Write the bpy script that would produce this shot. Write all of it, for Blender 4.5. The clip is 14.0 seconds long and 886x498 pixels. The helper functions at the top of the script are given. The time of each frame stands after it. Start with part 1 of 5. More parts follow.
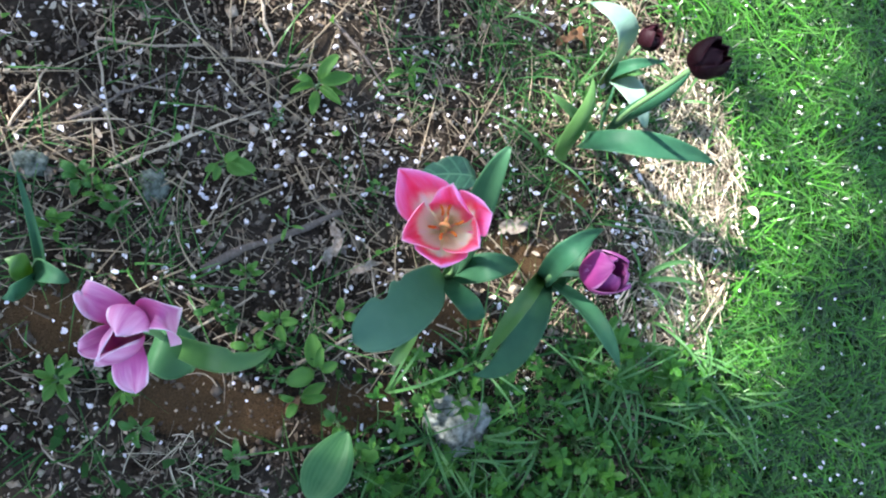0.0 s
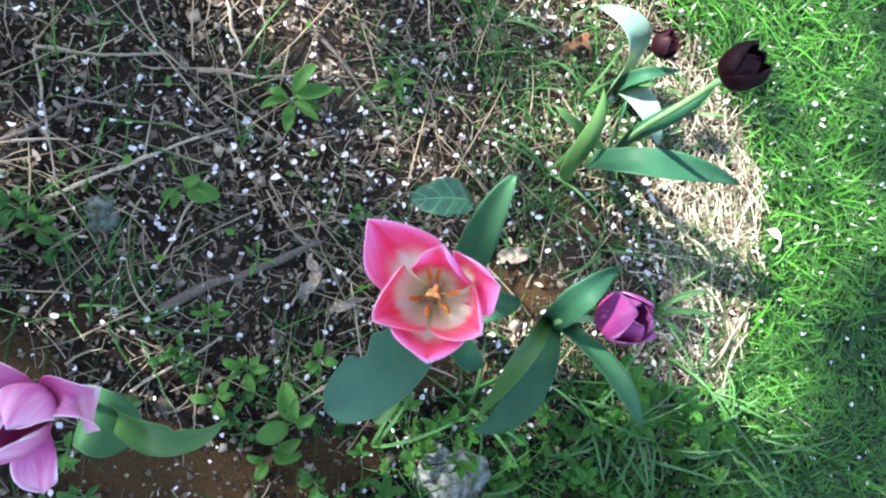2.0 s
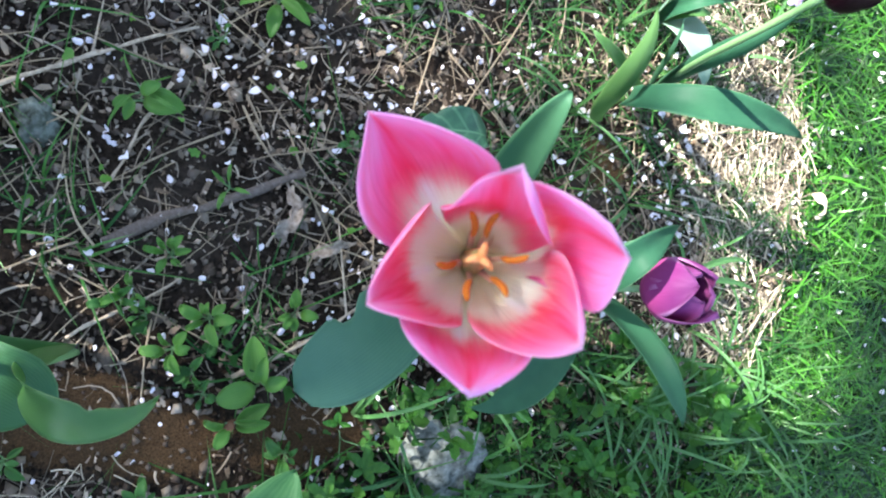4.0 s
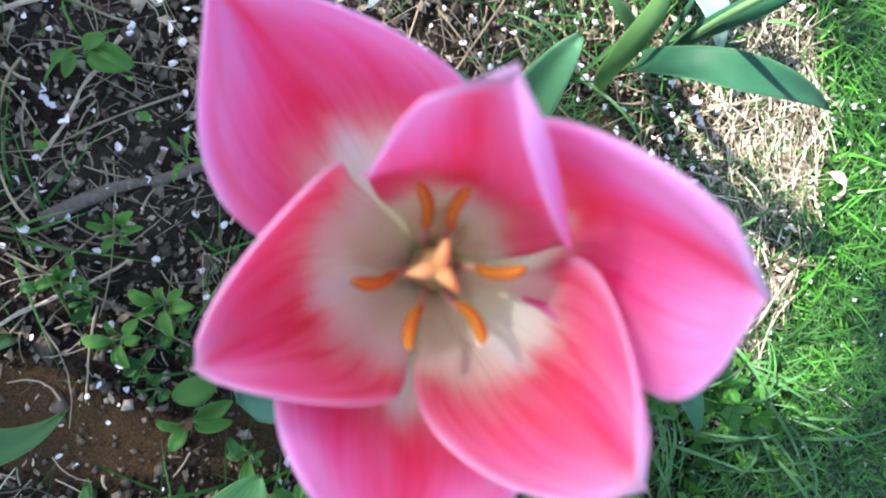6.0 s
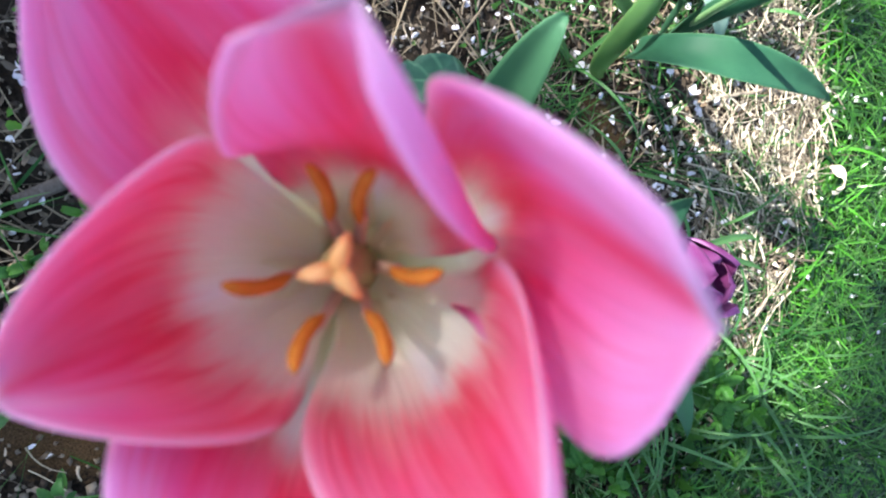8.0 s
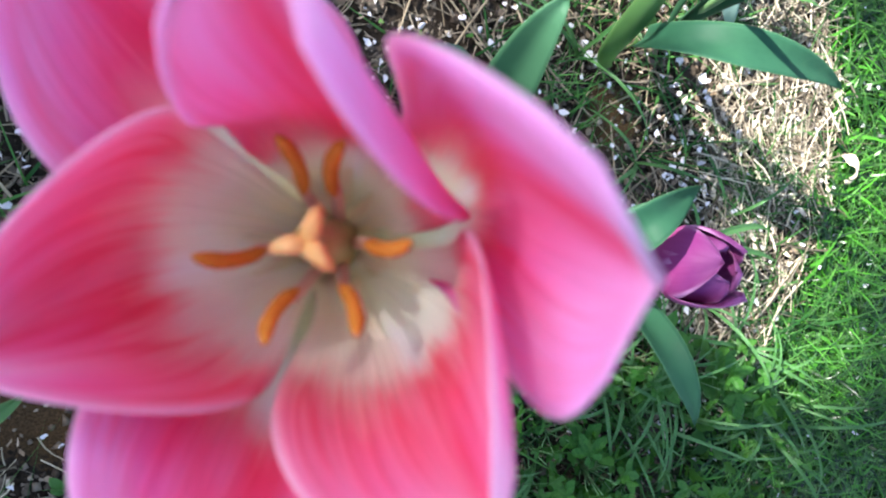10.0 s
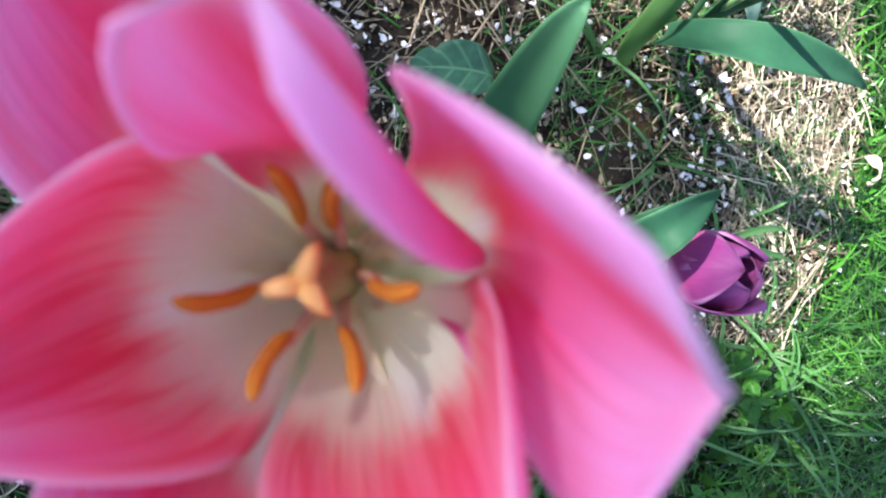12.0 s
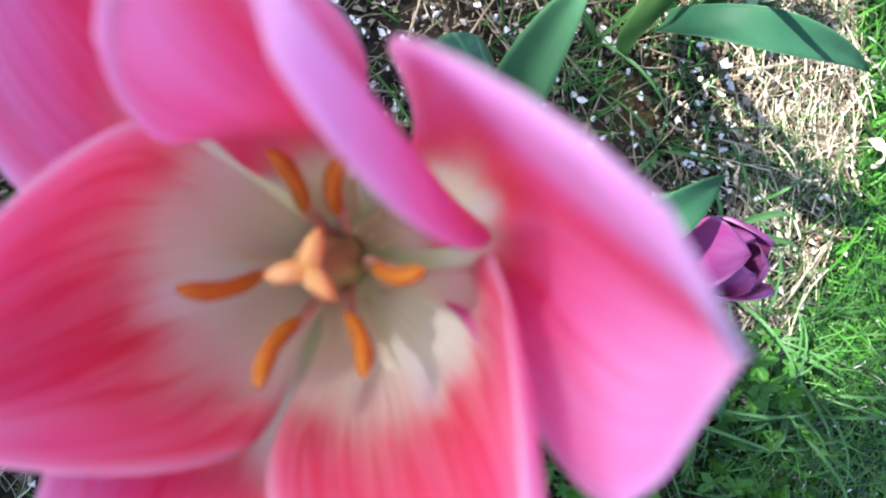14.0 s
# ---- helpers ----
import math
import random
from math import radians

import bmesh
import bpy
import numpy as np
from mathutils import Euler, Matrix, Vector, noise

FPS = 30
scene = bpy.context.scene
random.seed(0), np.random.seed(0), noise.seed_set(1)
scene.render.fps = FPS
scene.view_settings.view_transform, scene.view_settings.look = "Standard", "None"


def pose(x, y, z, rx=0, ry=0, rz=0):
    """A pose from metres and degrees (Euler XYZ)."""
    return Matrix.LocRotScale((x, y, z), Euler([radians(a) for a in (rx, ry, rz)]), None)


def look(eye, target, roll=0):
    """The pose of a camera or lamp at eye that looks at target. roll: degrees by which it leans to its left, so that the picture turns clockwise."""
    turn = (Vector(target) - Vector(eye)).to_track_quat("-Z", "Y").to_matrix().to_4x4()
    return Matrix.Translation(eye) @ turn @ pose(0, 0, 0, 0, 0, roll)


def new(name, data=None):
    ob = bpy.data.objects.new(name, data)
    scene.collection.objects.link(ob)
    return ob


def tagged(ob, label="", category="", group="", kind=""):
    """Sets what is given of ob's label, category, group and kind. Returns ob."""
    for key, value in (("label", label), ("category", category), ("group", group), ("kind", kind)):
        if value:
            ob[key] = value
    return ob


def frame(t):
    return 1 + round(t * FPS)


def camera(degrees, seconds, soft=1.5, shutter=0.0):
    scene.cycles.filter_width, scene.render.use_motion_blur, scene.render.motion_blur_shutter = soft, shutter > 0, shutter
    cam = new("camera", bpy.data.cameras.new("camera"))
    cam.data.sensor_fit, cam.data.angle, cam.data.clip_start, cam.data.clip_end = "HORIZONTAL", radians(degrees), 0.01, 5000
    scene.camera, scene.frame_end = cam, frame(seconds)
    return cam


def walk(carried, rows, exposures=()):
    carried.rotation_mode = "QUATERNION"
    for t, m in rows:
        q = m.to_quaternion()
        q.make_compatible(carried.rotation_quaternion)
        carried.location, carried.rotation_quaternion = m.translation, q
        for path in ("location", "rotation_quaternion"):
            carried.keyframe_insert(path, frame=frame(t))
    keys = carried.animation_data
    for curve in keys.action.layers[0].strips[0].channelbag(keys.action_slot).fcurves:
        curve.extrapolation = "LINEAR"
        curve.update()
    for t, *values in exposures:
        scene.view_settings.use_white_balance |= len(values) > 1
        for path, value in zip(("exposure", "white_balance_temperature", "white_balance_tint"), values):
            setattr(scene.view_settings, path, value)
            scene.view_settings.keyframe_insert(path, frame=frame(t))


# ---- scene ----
# ---- camera and its way ----
cam = camera(62.0, 14.0, soft=2.1)
cam.data.dof.use_dof, cam.data.dof.focus_distance, cam.data.dof.aperture_fstop = True, 1.0, 30.0
PATH = [
    (0.0, -0.1544, -0.0896, 1.2036, 5.43, -7.83, -0.52),
    (0.5, -0.1510, -0.0775, 1.1686, 5.27, -8.28, -1.03),
    (1.0, -0.1486, -0.0625, 1.1401, 6.15, -7.69, -1.54),
    (1.5, -0.1431, -0.0550, 1.1190, 6.45, -7.60, -1.15),
    (2.0, -0.1329, -0.0443, 1.0756, 6.26, -8.23, -0.89),
    (2.5, -0.1359, -0.0331, 1.0496, 7.61, -7.95, 0.73),
    (3.0, -0.1385, -0.0376, 1.0031, 3.51, -8.54, 2.49),
    (5.5, -0.1049, -0.0228, 0.8469, 0.38, -9.50, 2.99),
    (6.0, -0.1038, -0.0251, 0.8329, -0.45, -9.62, 3.36),
    (6.5, -0.0962, -0.0245, 0.8201, -0.57, -9.68, 3.60),
    (7.0, -0.0882, -0.0220, 0.8163, -0.60, -9.77, 3.45),
    (7.5, -0.0860, -0.0225, 0.8165, -0.94, -9.75, 3.95),
    (8.0, -0.0894, -0.0233, 0.8153, -1.43, -9.68, 4.17),
    (8.5, -0.0912, -0.0241, 0.8159, -1.20, -9.50, 3.85),
    (9.0, -0.0880, -0.0261, 0.8185, -1.50, -9.41, 3.85),
    (11.5, -0.0836, -0.0227, 0.8084, -2.18, -7.72, 4.07),
    (12.0, -0.0834, -0.0205, 0.8065, -2.50, -7.67, 4.63),
    (12.5, -0.0850, -0.0162, 0.8042, -2.96, -7.66, 4.50),
    (13.0, -0.0844, -0.0159, 0.8047, -3.30, -7.52, 3.54),
    (13.5, -0.0835, -0.0194, 0.8036, -3.04, -7.46, 2.93),
    (14.0, -0.0833, -0.0219, 0.8058, -2.70, -7.42, 3.17),
]
walk(cam, [(t, pose(x, y, z, rx, ry, rz)) for t, x, y, z, rx, ry, rz in PATH], exposures=[(0.0, 2.38, 6500, 14), (1.0, 2.47, 6500, 14), (3.0, 2.48, 6500, 14), (5.5, 2.40, 6500, 14), (7.5, 2.14, 6500, 14), (9.0, 2.12, 6500, 14), (11.5, 2.18, 6500, 14), (12.5, 1.96, 6500, 14), (13.0, 1.96, 6500, 14), (14.0, 2.20, 6500, 14)])

# ---- sky and sun ----
TO_SUN = Vector((-0.62, 0.33, 0.71)).normalized()
world = bpy.data.worlds.new("sky")
scene.world = world
world.use_nodes = True
wn = world.node_tree
sky = wn.nodes.new("ShaderNodeTexSky")
sky.sky_type, sky.sun_disc = "NISHITA", False
sky.sun_elevation = math.asin(TO_SUN.z)
sky.sun_rotation = math.atan2(TO_SUN.x, TO_SUN.y)
wn.nodes["Background"].inputs[1].default_value = 0.115
wn.links.new(sky.outputs[0], wn.nodes["Background"].inputs[0])
sun = new("sun", bpy.data.lights.new("sun", "SUN"))
sun.data.energy, sun.data.angle, sun.data.color = 5.0, radians(0.53), (1.0, 0.98, 0.94)
sun.matrix_world = look(TO_SUN * 20, (0, 0, 0))

rng = np.random.default_rng(7)


# ---- materials ----
class Mat:
    """A short hand for node materials."""

    def __init__(self, name):
        self.m = bpy.data.materials.new(name)
        self.m.use_nodes = True
        self.t = self.m.node_tree
        self.b = self.t.nodes["Principled BSDF"]
        self.out = self.t.nodes["Material Output"]

    def node(self, kind, **inputs):
        n = self.t.nodes.new("ShaderNode" + kind)
        for key, value in inputs.items():
            self.put(n, key.replace("_", " "), value)
        return n

    def put(self, n, key, value):
        socket = n.inputs[int(key[1:])] if key[0] == "i" and key[1:].isdigit() else n.inputs[key]
        if isinstance(value, bpy.types.NodeSocket):
            self.t.links.new(value, socket)
        else:
            socket.default_value = value

    def ramp(self, fac, *stops):
        n = self.node("ValToRGB")
        r = n.color_ramp
        while len(r.elements) < len(stops):
            r.elements.new(0.5)
        for e, (p, c) in zip(r.elements, stops):
            e.position, e.color = p, (*c, 1) if len(c) == 3 else c
        self.put(n, "Fac", fac)
        return n.outputs[0]

    def grey(self, fac, *stops):
        return self.ramp(fac, *[(p, (v, v, v)) for p, v in stops])

    def mix(self, fac, a, b, how="MIX"):
        n = self.node("Mix")
        n.data_type, n.blend_type = "RGBA", how
        for i, v in ((0, fac), (6, a), (7, b)):
            if isinstance(v, bpy.types.NodeSocket):
                self.t.links.new(v, n.inputs[i])
            else:
                n.inputs[i].default_value = v if i == 0 else (*v, 1)
        return n.outputs[2]

    def noise(self, scale, detail=3.0, rough=0.55, vector=None):
        n = self.node("TexNoise", Scale=scale, Detail=detail, Roughness=rough)
        self.put(n, "Vector", vector if vector is not None else self.place())
        return n.outputs[0]

    def place(self):
        return self.node("TexCoord").outputs["Object"]

    def world_place(self):
        return self.node("NewGeometry").outputs["Position"]

    def bump(self, height, strength=0.4, distance=0.002):
        n = self.node("Bump", Strength=strength, Distance=distance, Height=height)
        self.put(self.b, "Normal", n.outputs[0])
        return n.outputs[0]

    def uvp(self):
        n = self.node("Attribute")
        n.attribute_name = "uvp"
        s = self.node("SeparateXYZ", Vector=n.outputs["Vector"])
        return n.outputs["Vector"], s.outputs[0], s.outputs[1]

    def island(self):
        return self.node("NewGeometry").outputs["Random Per Island"]

    def each(self):
        return self.node("ObjectInfo").outputs["Random"]

    def math(self, op, a, b=0.0):
        n = self.node("Math", i0=a, i1=b)
        n.operation = op
        return n.outputs[0]

    def stretch(self, vector, scale):
        return self.node("Mapping", Vector=vector, Scale=scale).outputs[0]

    def thin(self, color, amount, rough=0.5, normal=None):
        """Light that passes through a petal or a leaf."""
        tr = self.node("BsdfTranslucent", Color=color)
        if normal is not None:
            self.put(tr, "Normal", normal)
        mx = self.node("MixShader", i0=amount)
        self.t.links.new(self.b.outputs[0], mx.inputs[1])
        self.t.links.new(tr.outputs[0], mx.inputs[2])
        self.t.links.new(mx.outputs[0], self.out.inputs[0])
        self.b.inputs["Roughness"].default_value = rough
        return self.m


def petal_mat(name, stops, rim, streak, amount=0.35, rim_from=0.72, rough=0.45, vein=0.0, sheen=0.0, gloss=0.12, ray=0.0, hem=0.0, spread=0.0, blush=None, crease=0.0):
    m = Mat(name)
    v, u, s = m.uvp()
    fine = m.noise(5.0, 3.0, 0.55, m.stretch(v, (0.35, 4.5, 1.0)))
    hair = m.noise(16.0, 2.0, 0.5, m.stretch(v, (0.25, 3.5, 1.0)))
    wide = m.noise(2.2, 2.0, 0.5, m.stretch(v, (1.0, 1.6, 1.0)))
    wobble = m.math("ADD", m.math("MULTIPLY", m.math("SUBTRACT", hair, 0.5), 0.20), m.math("MULTIPLY", m.math("SUBTRACT", wide, 0.5), 0.24))
    along = m.math("ADD", m.math("ADD", u, wobble), m.math("MULTIPLY", m.math("MULTIPLY", m.math("POWER", m.math("ABSOLUTE", s), 2.0), m.grey(u, (0.12, 0.0), (0.34, 1.0))), spread))
    color = m.ramp(along, *stops)
    edge = m.grey(m.math("ADD", m.math("ABSOLUTE", s), m.math("MULTIPLY", m.math("SUBTRACT", wide, 0.5), 0.7)), (rim_from, 0.0), (rim_from * 0.5 + 0.5, 0.3), (1.02, 0.85))
    tipward = m.grey(u, (0.36, 0.0), (0.72, 1.0))
    color = m.mix(m.math("MULTIPLY", edge, tipward), color, rim)
    mid = m.grey(m.math("ADD", m.math("ABSOLUTE", s), m.math("MULTIPLY", m.math("SUBTRACT", fine, 0.5), 0.25)), (0.0, vein), (0.30, 0.0))
    dark = m.math("MULTIPLY", m.math("ADD", m.grey(hair, (0.45, 0.0), (0.80, 0.5)), mid), m.grey(u, (0.40, 0.0), (0.6, 1.0)))
    color = m.mix(dark, color, streak)
    if ray:
        line = m.grey(m.math("ADD", m.math("ABSOLUTE", s), m.math("MULTIPLY", m.math("SUBTRACT", hair, 0.5), 0.16)), (0.02, ray), (0.13, 0.0))
        color = m.mix(m.math("MULTIPLY", line, m.grey(u, (0.16, 0.0), (0.28, 1.0), (0.40, 1.0), (0.54, 0.0))), color, (0.95, 0.92, 0.90))
    if hem:
        border = m.math("MAXIMUM", m.grey(m.math("ABSOLUTE", s), (0.94, 0.0), (0.99, hem)), m.grey(u, (0.96, 0.0), (0.995, hem)))
        color = m.mix(m.math("MULTIPLY", border, m.grey(u, (0.40, 0.0), (0.60, 1.0))), color, (0.97, 0.80, 0.88))
    fold = m.math("ABSOLUTE", m.math("SUBTRACT", m.noise(2.6, 1.5, 0.5, m.stretch(v, (0.22, 1.5, 1.0))), 0.5))
    if blush:
        patch = m.noise(1.5, 2.0, 0.5, m.stretch(v, (0.8, 1.3, 3.0)))
        color = m.mix(m.math("MULTIPLY", m.grey(patch, (0.44, 0.0), (0.68, 0.65)), m.grey(u, (0.45, 0.0), (0.62, 1.0))), color, blush)
    if crease:
        color = m.mix(m.math("MULTIPLY", m.grey(fold, (0.004, crease), (0.035, 0.0)), m.grey(u, (0.38, 0.0), (0.52, 1.0), (0.80, 0.7), (0.95, 0.0))), color, streak)
    m.put(m.b, "Base Color", color)
    m.put(m.b, "Specular IOR Level", gloss)
    m.put(m.b, "Sheen Weight", sheen)
    n = m.bump(m.math("ADD", fine, m.math("ADD", m.math("MULTIPLY", hair, 0.12), m.grey(fold, (0.0, 0.0), (0.06, 0.5 if crease else 0.0)))), 0.28, 0.0012)
    return m.thin(color, amount, rough, n)


PINK = petal_mat("pink_petal", [(0.0, (0.90, 0.88, 0.60)), (0.28, (0.96, 0.94, 0.82)), (0.37, (0.95, 0.83, 0.74)), (0.50, (0.96, 0.36, 0.43)), (0.64, (0.97, 0.135, 0.33)), (0.84, (0.97, 0.20, 0.52)), (1.0, (0.97, 0.40, 0.68))],
                 (0.96, 0.50, 0.86), (0.93, 0.045, 0.15), amount=0.45, rim_from=0.40, vein=0.85, sheen=0.05, gloss=0.2, ray=0.95, hem=0.45, spread=0.55, blush=(0.97, 0.40, 0.74), crease=0.35)
PINK_HOOD = petal_mat("pink_hood_petal", [(0.0, (0.90, 0.88, 0.60)), (0.28, (0.96, 0.94, 0.82)), (0.37, (0.95, 0.83, 0.74)), (0.50, (0.96, 0.36, 0.43)), (0.64, (0.97, 0.135, 0.33)), (0.84, (0.97, 0.20, 0.52)), (1.0, (0.97, 0.40, 0.68))],
                      (0.96, 0.50, 0.86), (0.93, 0.045, 0.15), amount=0.45, rim_from=0.40, vein=0.85, sheen=0.05, gloss=0.2, ray=0.95, hem=0.45, spread=0.25, blush=(0.97, 0.40, 0.74), crease=0.35)
PINK_INNER = petal_mat("pink_inner_petal", [(0.0, (0.92, 0.90, 0.64)), (0.32, (0.97, 0.95, 0.84)), (0.43, (0.96, 0.85, 0.75)), (0.55, (0.97, 0.42, 0.46)), (0.68, (0.97, 0.18, 0.34)), (0.86, (0.97, 0.21, 0.47)), (1.0, (0.97, 0.38, 0.66))],
                       (0.97, 0.47, 0.69), (0.90, 0.035, 0.12), amount=0.45, rim_from=0.60, vein=0.7, sheen=0.05, gloss=0.2, ray=0.9, hem=0.55, spread=0.12, blush=(0.97, 0.40, 0.55), crease=0.65)
LILAC = petal_mat("lilac_petal", [(0.0, (0.66, 0.30, 0.36)), (0.3, (0.60, 0.11, 0.34)), (0.62, (0.70, 0.24, 0.47)), (0.85, (0.80, 0.40, 0.56)), (1.0, (0.86, 0.52, 0.64))], (0.95, 0.84, 0.86), (0.52, 0.06, 0.27), rim_from=0.82, vein=0.6, amount=0.3, hem=0.9, blush=(0.84, 0.50, 0.66), crease=0.3)
PURPLE = petal_mat("purple_petal", [(0.0, (0.38, 0.075, 0.16)), (0.3, (0.29, 0.042, 0.145)), (0.75, (0.22, 0.036, 0.16)), (1.0, (0.31, 0.09, 0.25))], (0.48, 0.24, 0.42), (0.20, 0.016, 0.09), amount=0.3, rim_from=0.82)
MAROON = petal_mat("maroon_petal", [(0.0, (0.018, 0.004, 0.007)), (0.5, (0.011, 0.0025, 0.004)), (1.0, (0.020, 0.0045, 0.008))], (0.028, 0.008, 0.013), (0.010, 0.002, 0.004), amount=0.12, rough=0.5)


def leaf_mat(name, a, b, pale, amount=0.25, rough=0.38, ribs=26.0, per_island=False, gloss=0.35):
    m = Mat(name)
    v, u, s = m.uvp()
    lines = m.node("TexWave", Vector=m.stretch(v, (0.0, 1.0, 0.0)), Scale=ribs / 6.3, Distortion=0.6)
    lines.bands_direction = "Y"
    lines.inputs["Detail"].default_value = 2.0
    cloud = m.noise(28.0, 4.0, 0.6)
    color = m.mix(m.grey(cloud, (0.3, 0.0), (0.7, 1.0)), a, b)
    color = m.mix(m.math("MULTIPLY", lines.outputs[0], 0.18), color, pale)
    color = m.mix(m.grey(m.math("ABSOLUTE", s), (0.93, 0.0), (0.985, 0.8)), color, pale)
    color = m.mix(m.math("MULTIPLY", m.grey(u, (0.0, 1.0), (0.28, 0.0)), 0.6), color, pale)
    if per_island:
        color = m.mix(m.math("MULTIPLY", m.island(), 0.7), color, pale)
    else:
        color = m.mix(m.math("MULTIPLY", m.each(), 0.35), color, pale)
    m.put(m.b, "Base Color", color)
    n = m.bump(lines.outputs[0], 0.12, 0.001)
    m.put(m.b, "Specular IOR Level", gloss)
    bright = m.mix(1.0, color, (2.6, 2.2, 0.9), "MULTIPLY")
    return m.thin(bright, amount, rough, n)


TULIP_LEAF = leaf_mat("tulip_leaf", (0.013, 0.071, 0.038), (0.025, 0.104, 0.052), (0.08, 0.18, 0.09), rough=0.52, gloss=0.15)
# paler, bluer base colour with the sky's sheen on the leaf painted in
SHEEN_LEAF = leaf_mat("sky_sheen_leaf", (0.030, 0.105, 0.064), (0.050, 0.140, 0.086), (0.10, 0.21, 0.13), rough=0.5, gloss=0.2)
GREEN_LEAF = leaf_mat("green_tulip_leaf", (0.018, 0.088, 0.034), (0.032, 0.125, 0.048), (0.09, 0.20, 0.085), amount=0.3, rough=0.5, gloss=0.18)
YOUNG_LEAF = leaf_mat("young_tulip_leaf", (0.038, 0.125, 0.030), (0.058, 0.165, 0.042), (0.14, 0.25, 0.09), amount=0.3)
PALE_LEAF = leaf_mat("pale_tulip_leaf", (0.10, 0.215, 0.165), (0.145, 0.27, 0.21), (0.28, 0.38, 0.29), rough=0.25)
WEED_LEAF = leaf_mat("weed_leaf", (0.045, 0.15, 0.022), (0.075, 0.215, 0.036), (0.14, 0.29, 0.07), amount=0.3, ribs=9.0, gloss=0.2)
PALE_WEED = leaf_mat("pale_oval_leaf", (0.038, 0.130, 0.042), (0.060, 0.175, 0.060), (0.12, 0.25, 0.10), amount=0.3, ribs=9.0, gloss=0.2)
GREEN_WEED = leaf_mat("green_seedling_leaf", (0.022, 0.095, 0.020), (0.042, 0.150, 0.030), (0.09, 0.22, 0.06), amount=0.3, ribs=9.0, gloss=0.2)
# green taken down so that shade between low weeds is in the colour
SHADED_WEED = leaf_mat("shaded_weed_leaf", (0.004, 0.022, 0.005), (0.012, 0.050, 0.010), (0.03, 0.09, 0.022), amount=0.22, ribs=9.0, per_island=True, gloss=0.08)
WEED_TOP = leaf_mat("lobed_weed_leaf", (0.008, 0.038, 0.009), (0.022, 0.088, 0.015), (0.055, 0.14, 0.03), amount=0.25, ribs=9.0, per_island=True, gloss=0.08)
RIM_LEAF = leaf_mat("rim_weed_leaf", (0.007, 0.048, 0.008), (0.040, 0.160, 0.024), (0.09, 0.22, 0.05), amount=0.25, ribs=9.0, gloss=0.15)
ARCH_LEAF = leaf_mat("broad_grass_blade", (0.025, 0.105, 0.028), (0.060, 0.185, 0.050), (0.14, 0.28, 0.10), ribs=14.0, gloss=0.25)
CROWN_LEAF = leaf_mat("crown_leaf", (0.04, 0.11, 0.03), (0.07, 0.16, 0.04), (0.12, 0.22, 0.08), amount=0.15, ribs=9.0, per_island=True)


def veined_mat():
    m = Mat("veined_round_leaf")
    v, u, s = m.uvp()
    fold = m.node("CombineXYZ", X=m.math("SUBTRACT", u, m.math("MULTIPLY", m.math("ABSOLUTE", s), 0.22)), Y=0.0)
    ribs = m.node("TexWave", Vector=fold.outputs[0], Scale=1.5, Distortion=2.5)
    ribs.inputs["Detail"].default_value = 2.0
    vein = m.math("MAXIMUM", m.grey(ribs.outputs[0], (0.86, 0.0), (1.0, 0.45)), m.grey(m.math("ABSOLUTE", s), (0.02, 0.8), (0.07, 0.0)))
    base = m.mix(m.grey(m.noise(60.0), (0.3, 0.0), (0.7, 1.0)), (0.016, 0.070, 0.036), (0.045, 0.140, 0.065))
    c = m.mix(vein, base, (0.11, 0.25, 0.12))
    m.put(m.b, "Base Color", c)
    return m.thin(c, 0.2, 0.4, m.bump(vein, 0.2, 0.001))


ROUND_LEAF = veined_mat()


def stem_mat():
    m = Mat("tulip_stem")
    c = m.mix(m.noise(60.0), (0.10, 0.22, 0.08), (0.18, 0.32, 0.13))
    m.put(m.b, "Base Color", c)
    m.b.inputs["Roughness"].default_value = 0.45
    return m.m


def blade_mat(name, a, b, tipc, amount=0.4, gloss=0.3):
    m = Mat(name)
    v, u, s = m.uvp()
    color = m.mix(m.math("POWER", m.island(), 2.0), a, b)
    color = m.mix(m.grey(u, (0.6, 0.0), (1.0, 0.5)), color, tipc)
    m.put(m.b, "Base Color", color)
    m.put(m.b, "Specular IOR Level", gloss)
    return m.thin(m.mix(1.0, color, (1.7, 2.0, 0.9), "MULTIPLY"), amount, 0.32)


GRASS = blade_mat("grass_blade", (0.002, 0.018, 0.002), (0.060, 0.260, 0.018), (0.20, 0.42, 0.11), amount=0.28, gloss=0.42)
# short turf painted nearly black: the shade below the long blades
SHADED_TURF = blade_mat("shaded_turf_blade", (0.004, 0.018, 0.003), (0.016, 0.062, 0.010), (0.03, 0.09, 0.02), amount=0.1, gloss=0.1)
ARCH_GRASS = blade_mat("arching_grass_blade", (0.010, 0.054, 0.012), (0.068, 0.195, 0.045), (0.16, 0.29, 0.10), amount=0.25, gloss=0.15)
BED_GRASS = blade_mat("bed_grass_blade", (0.003, 0.018, 0.003), (0.026, 0.100, 0.014), (0.07, 0.16, 0.035), amount=0.2, gloss=0.12)
STRAW = blade_mat("dry_straw", (0.10, 0.08, 0.055), (0.76, 0.67, 0.50), (0.66, 0.58, 0.43), amount=0.1, gloss=0.1)


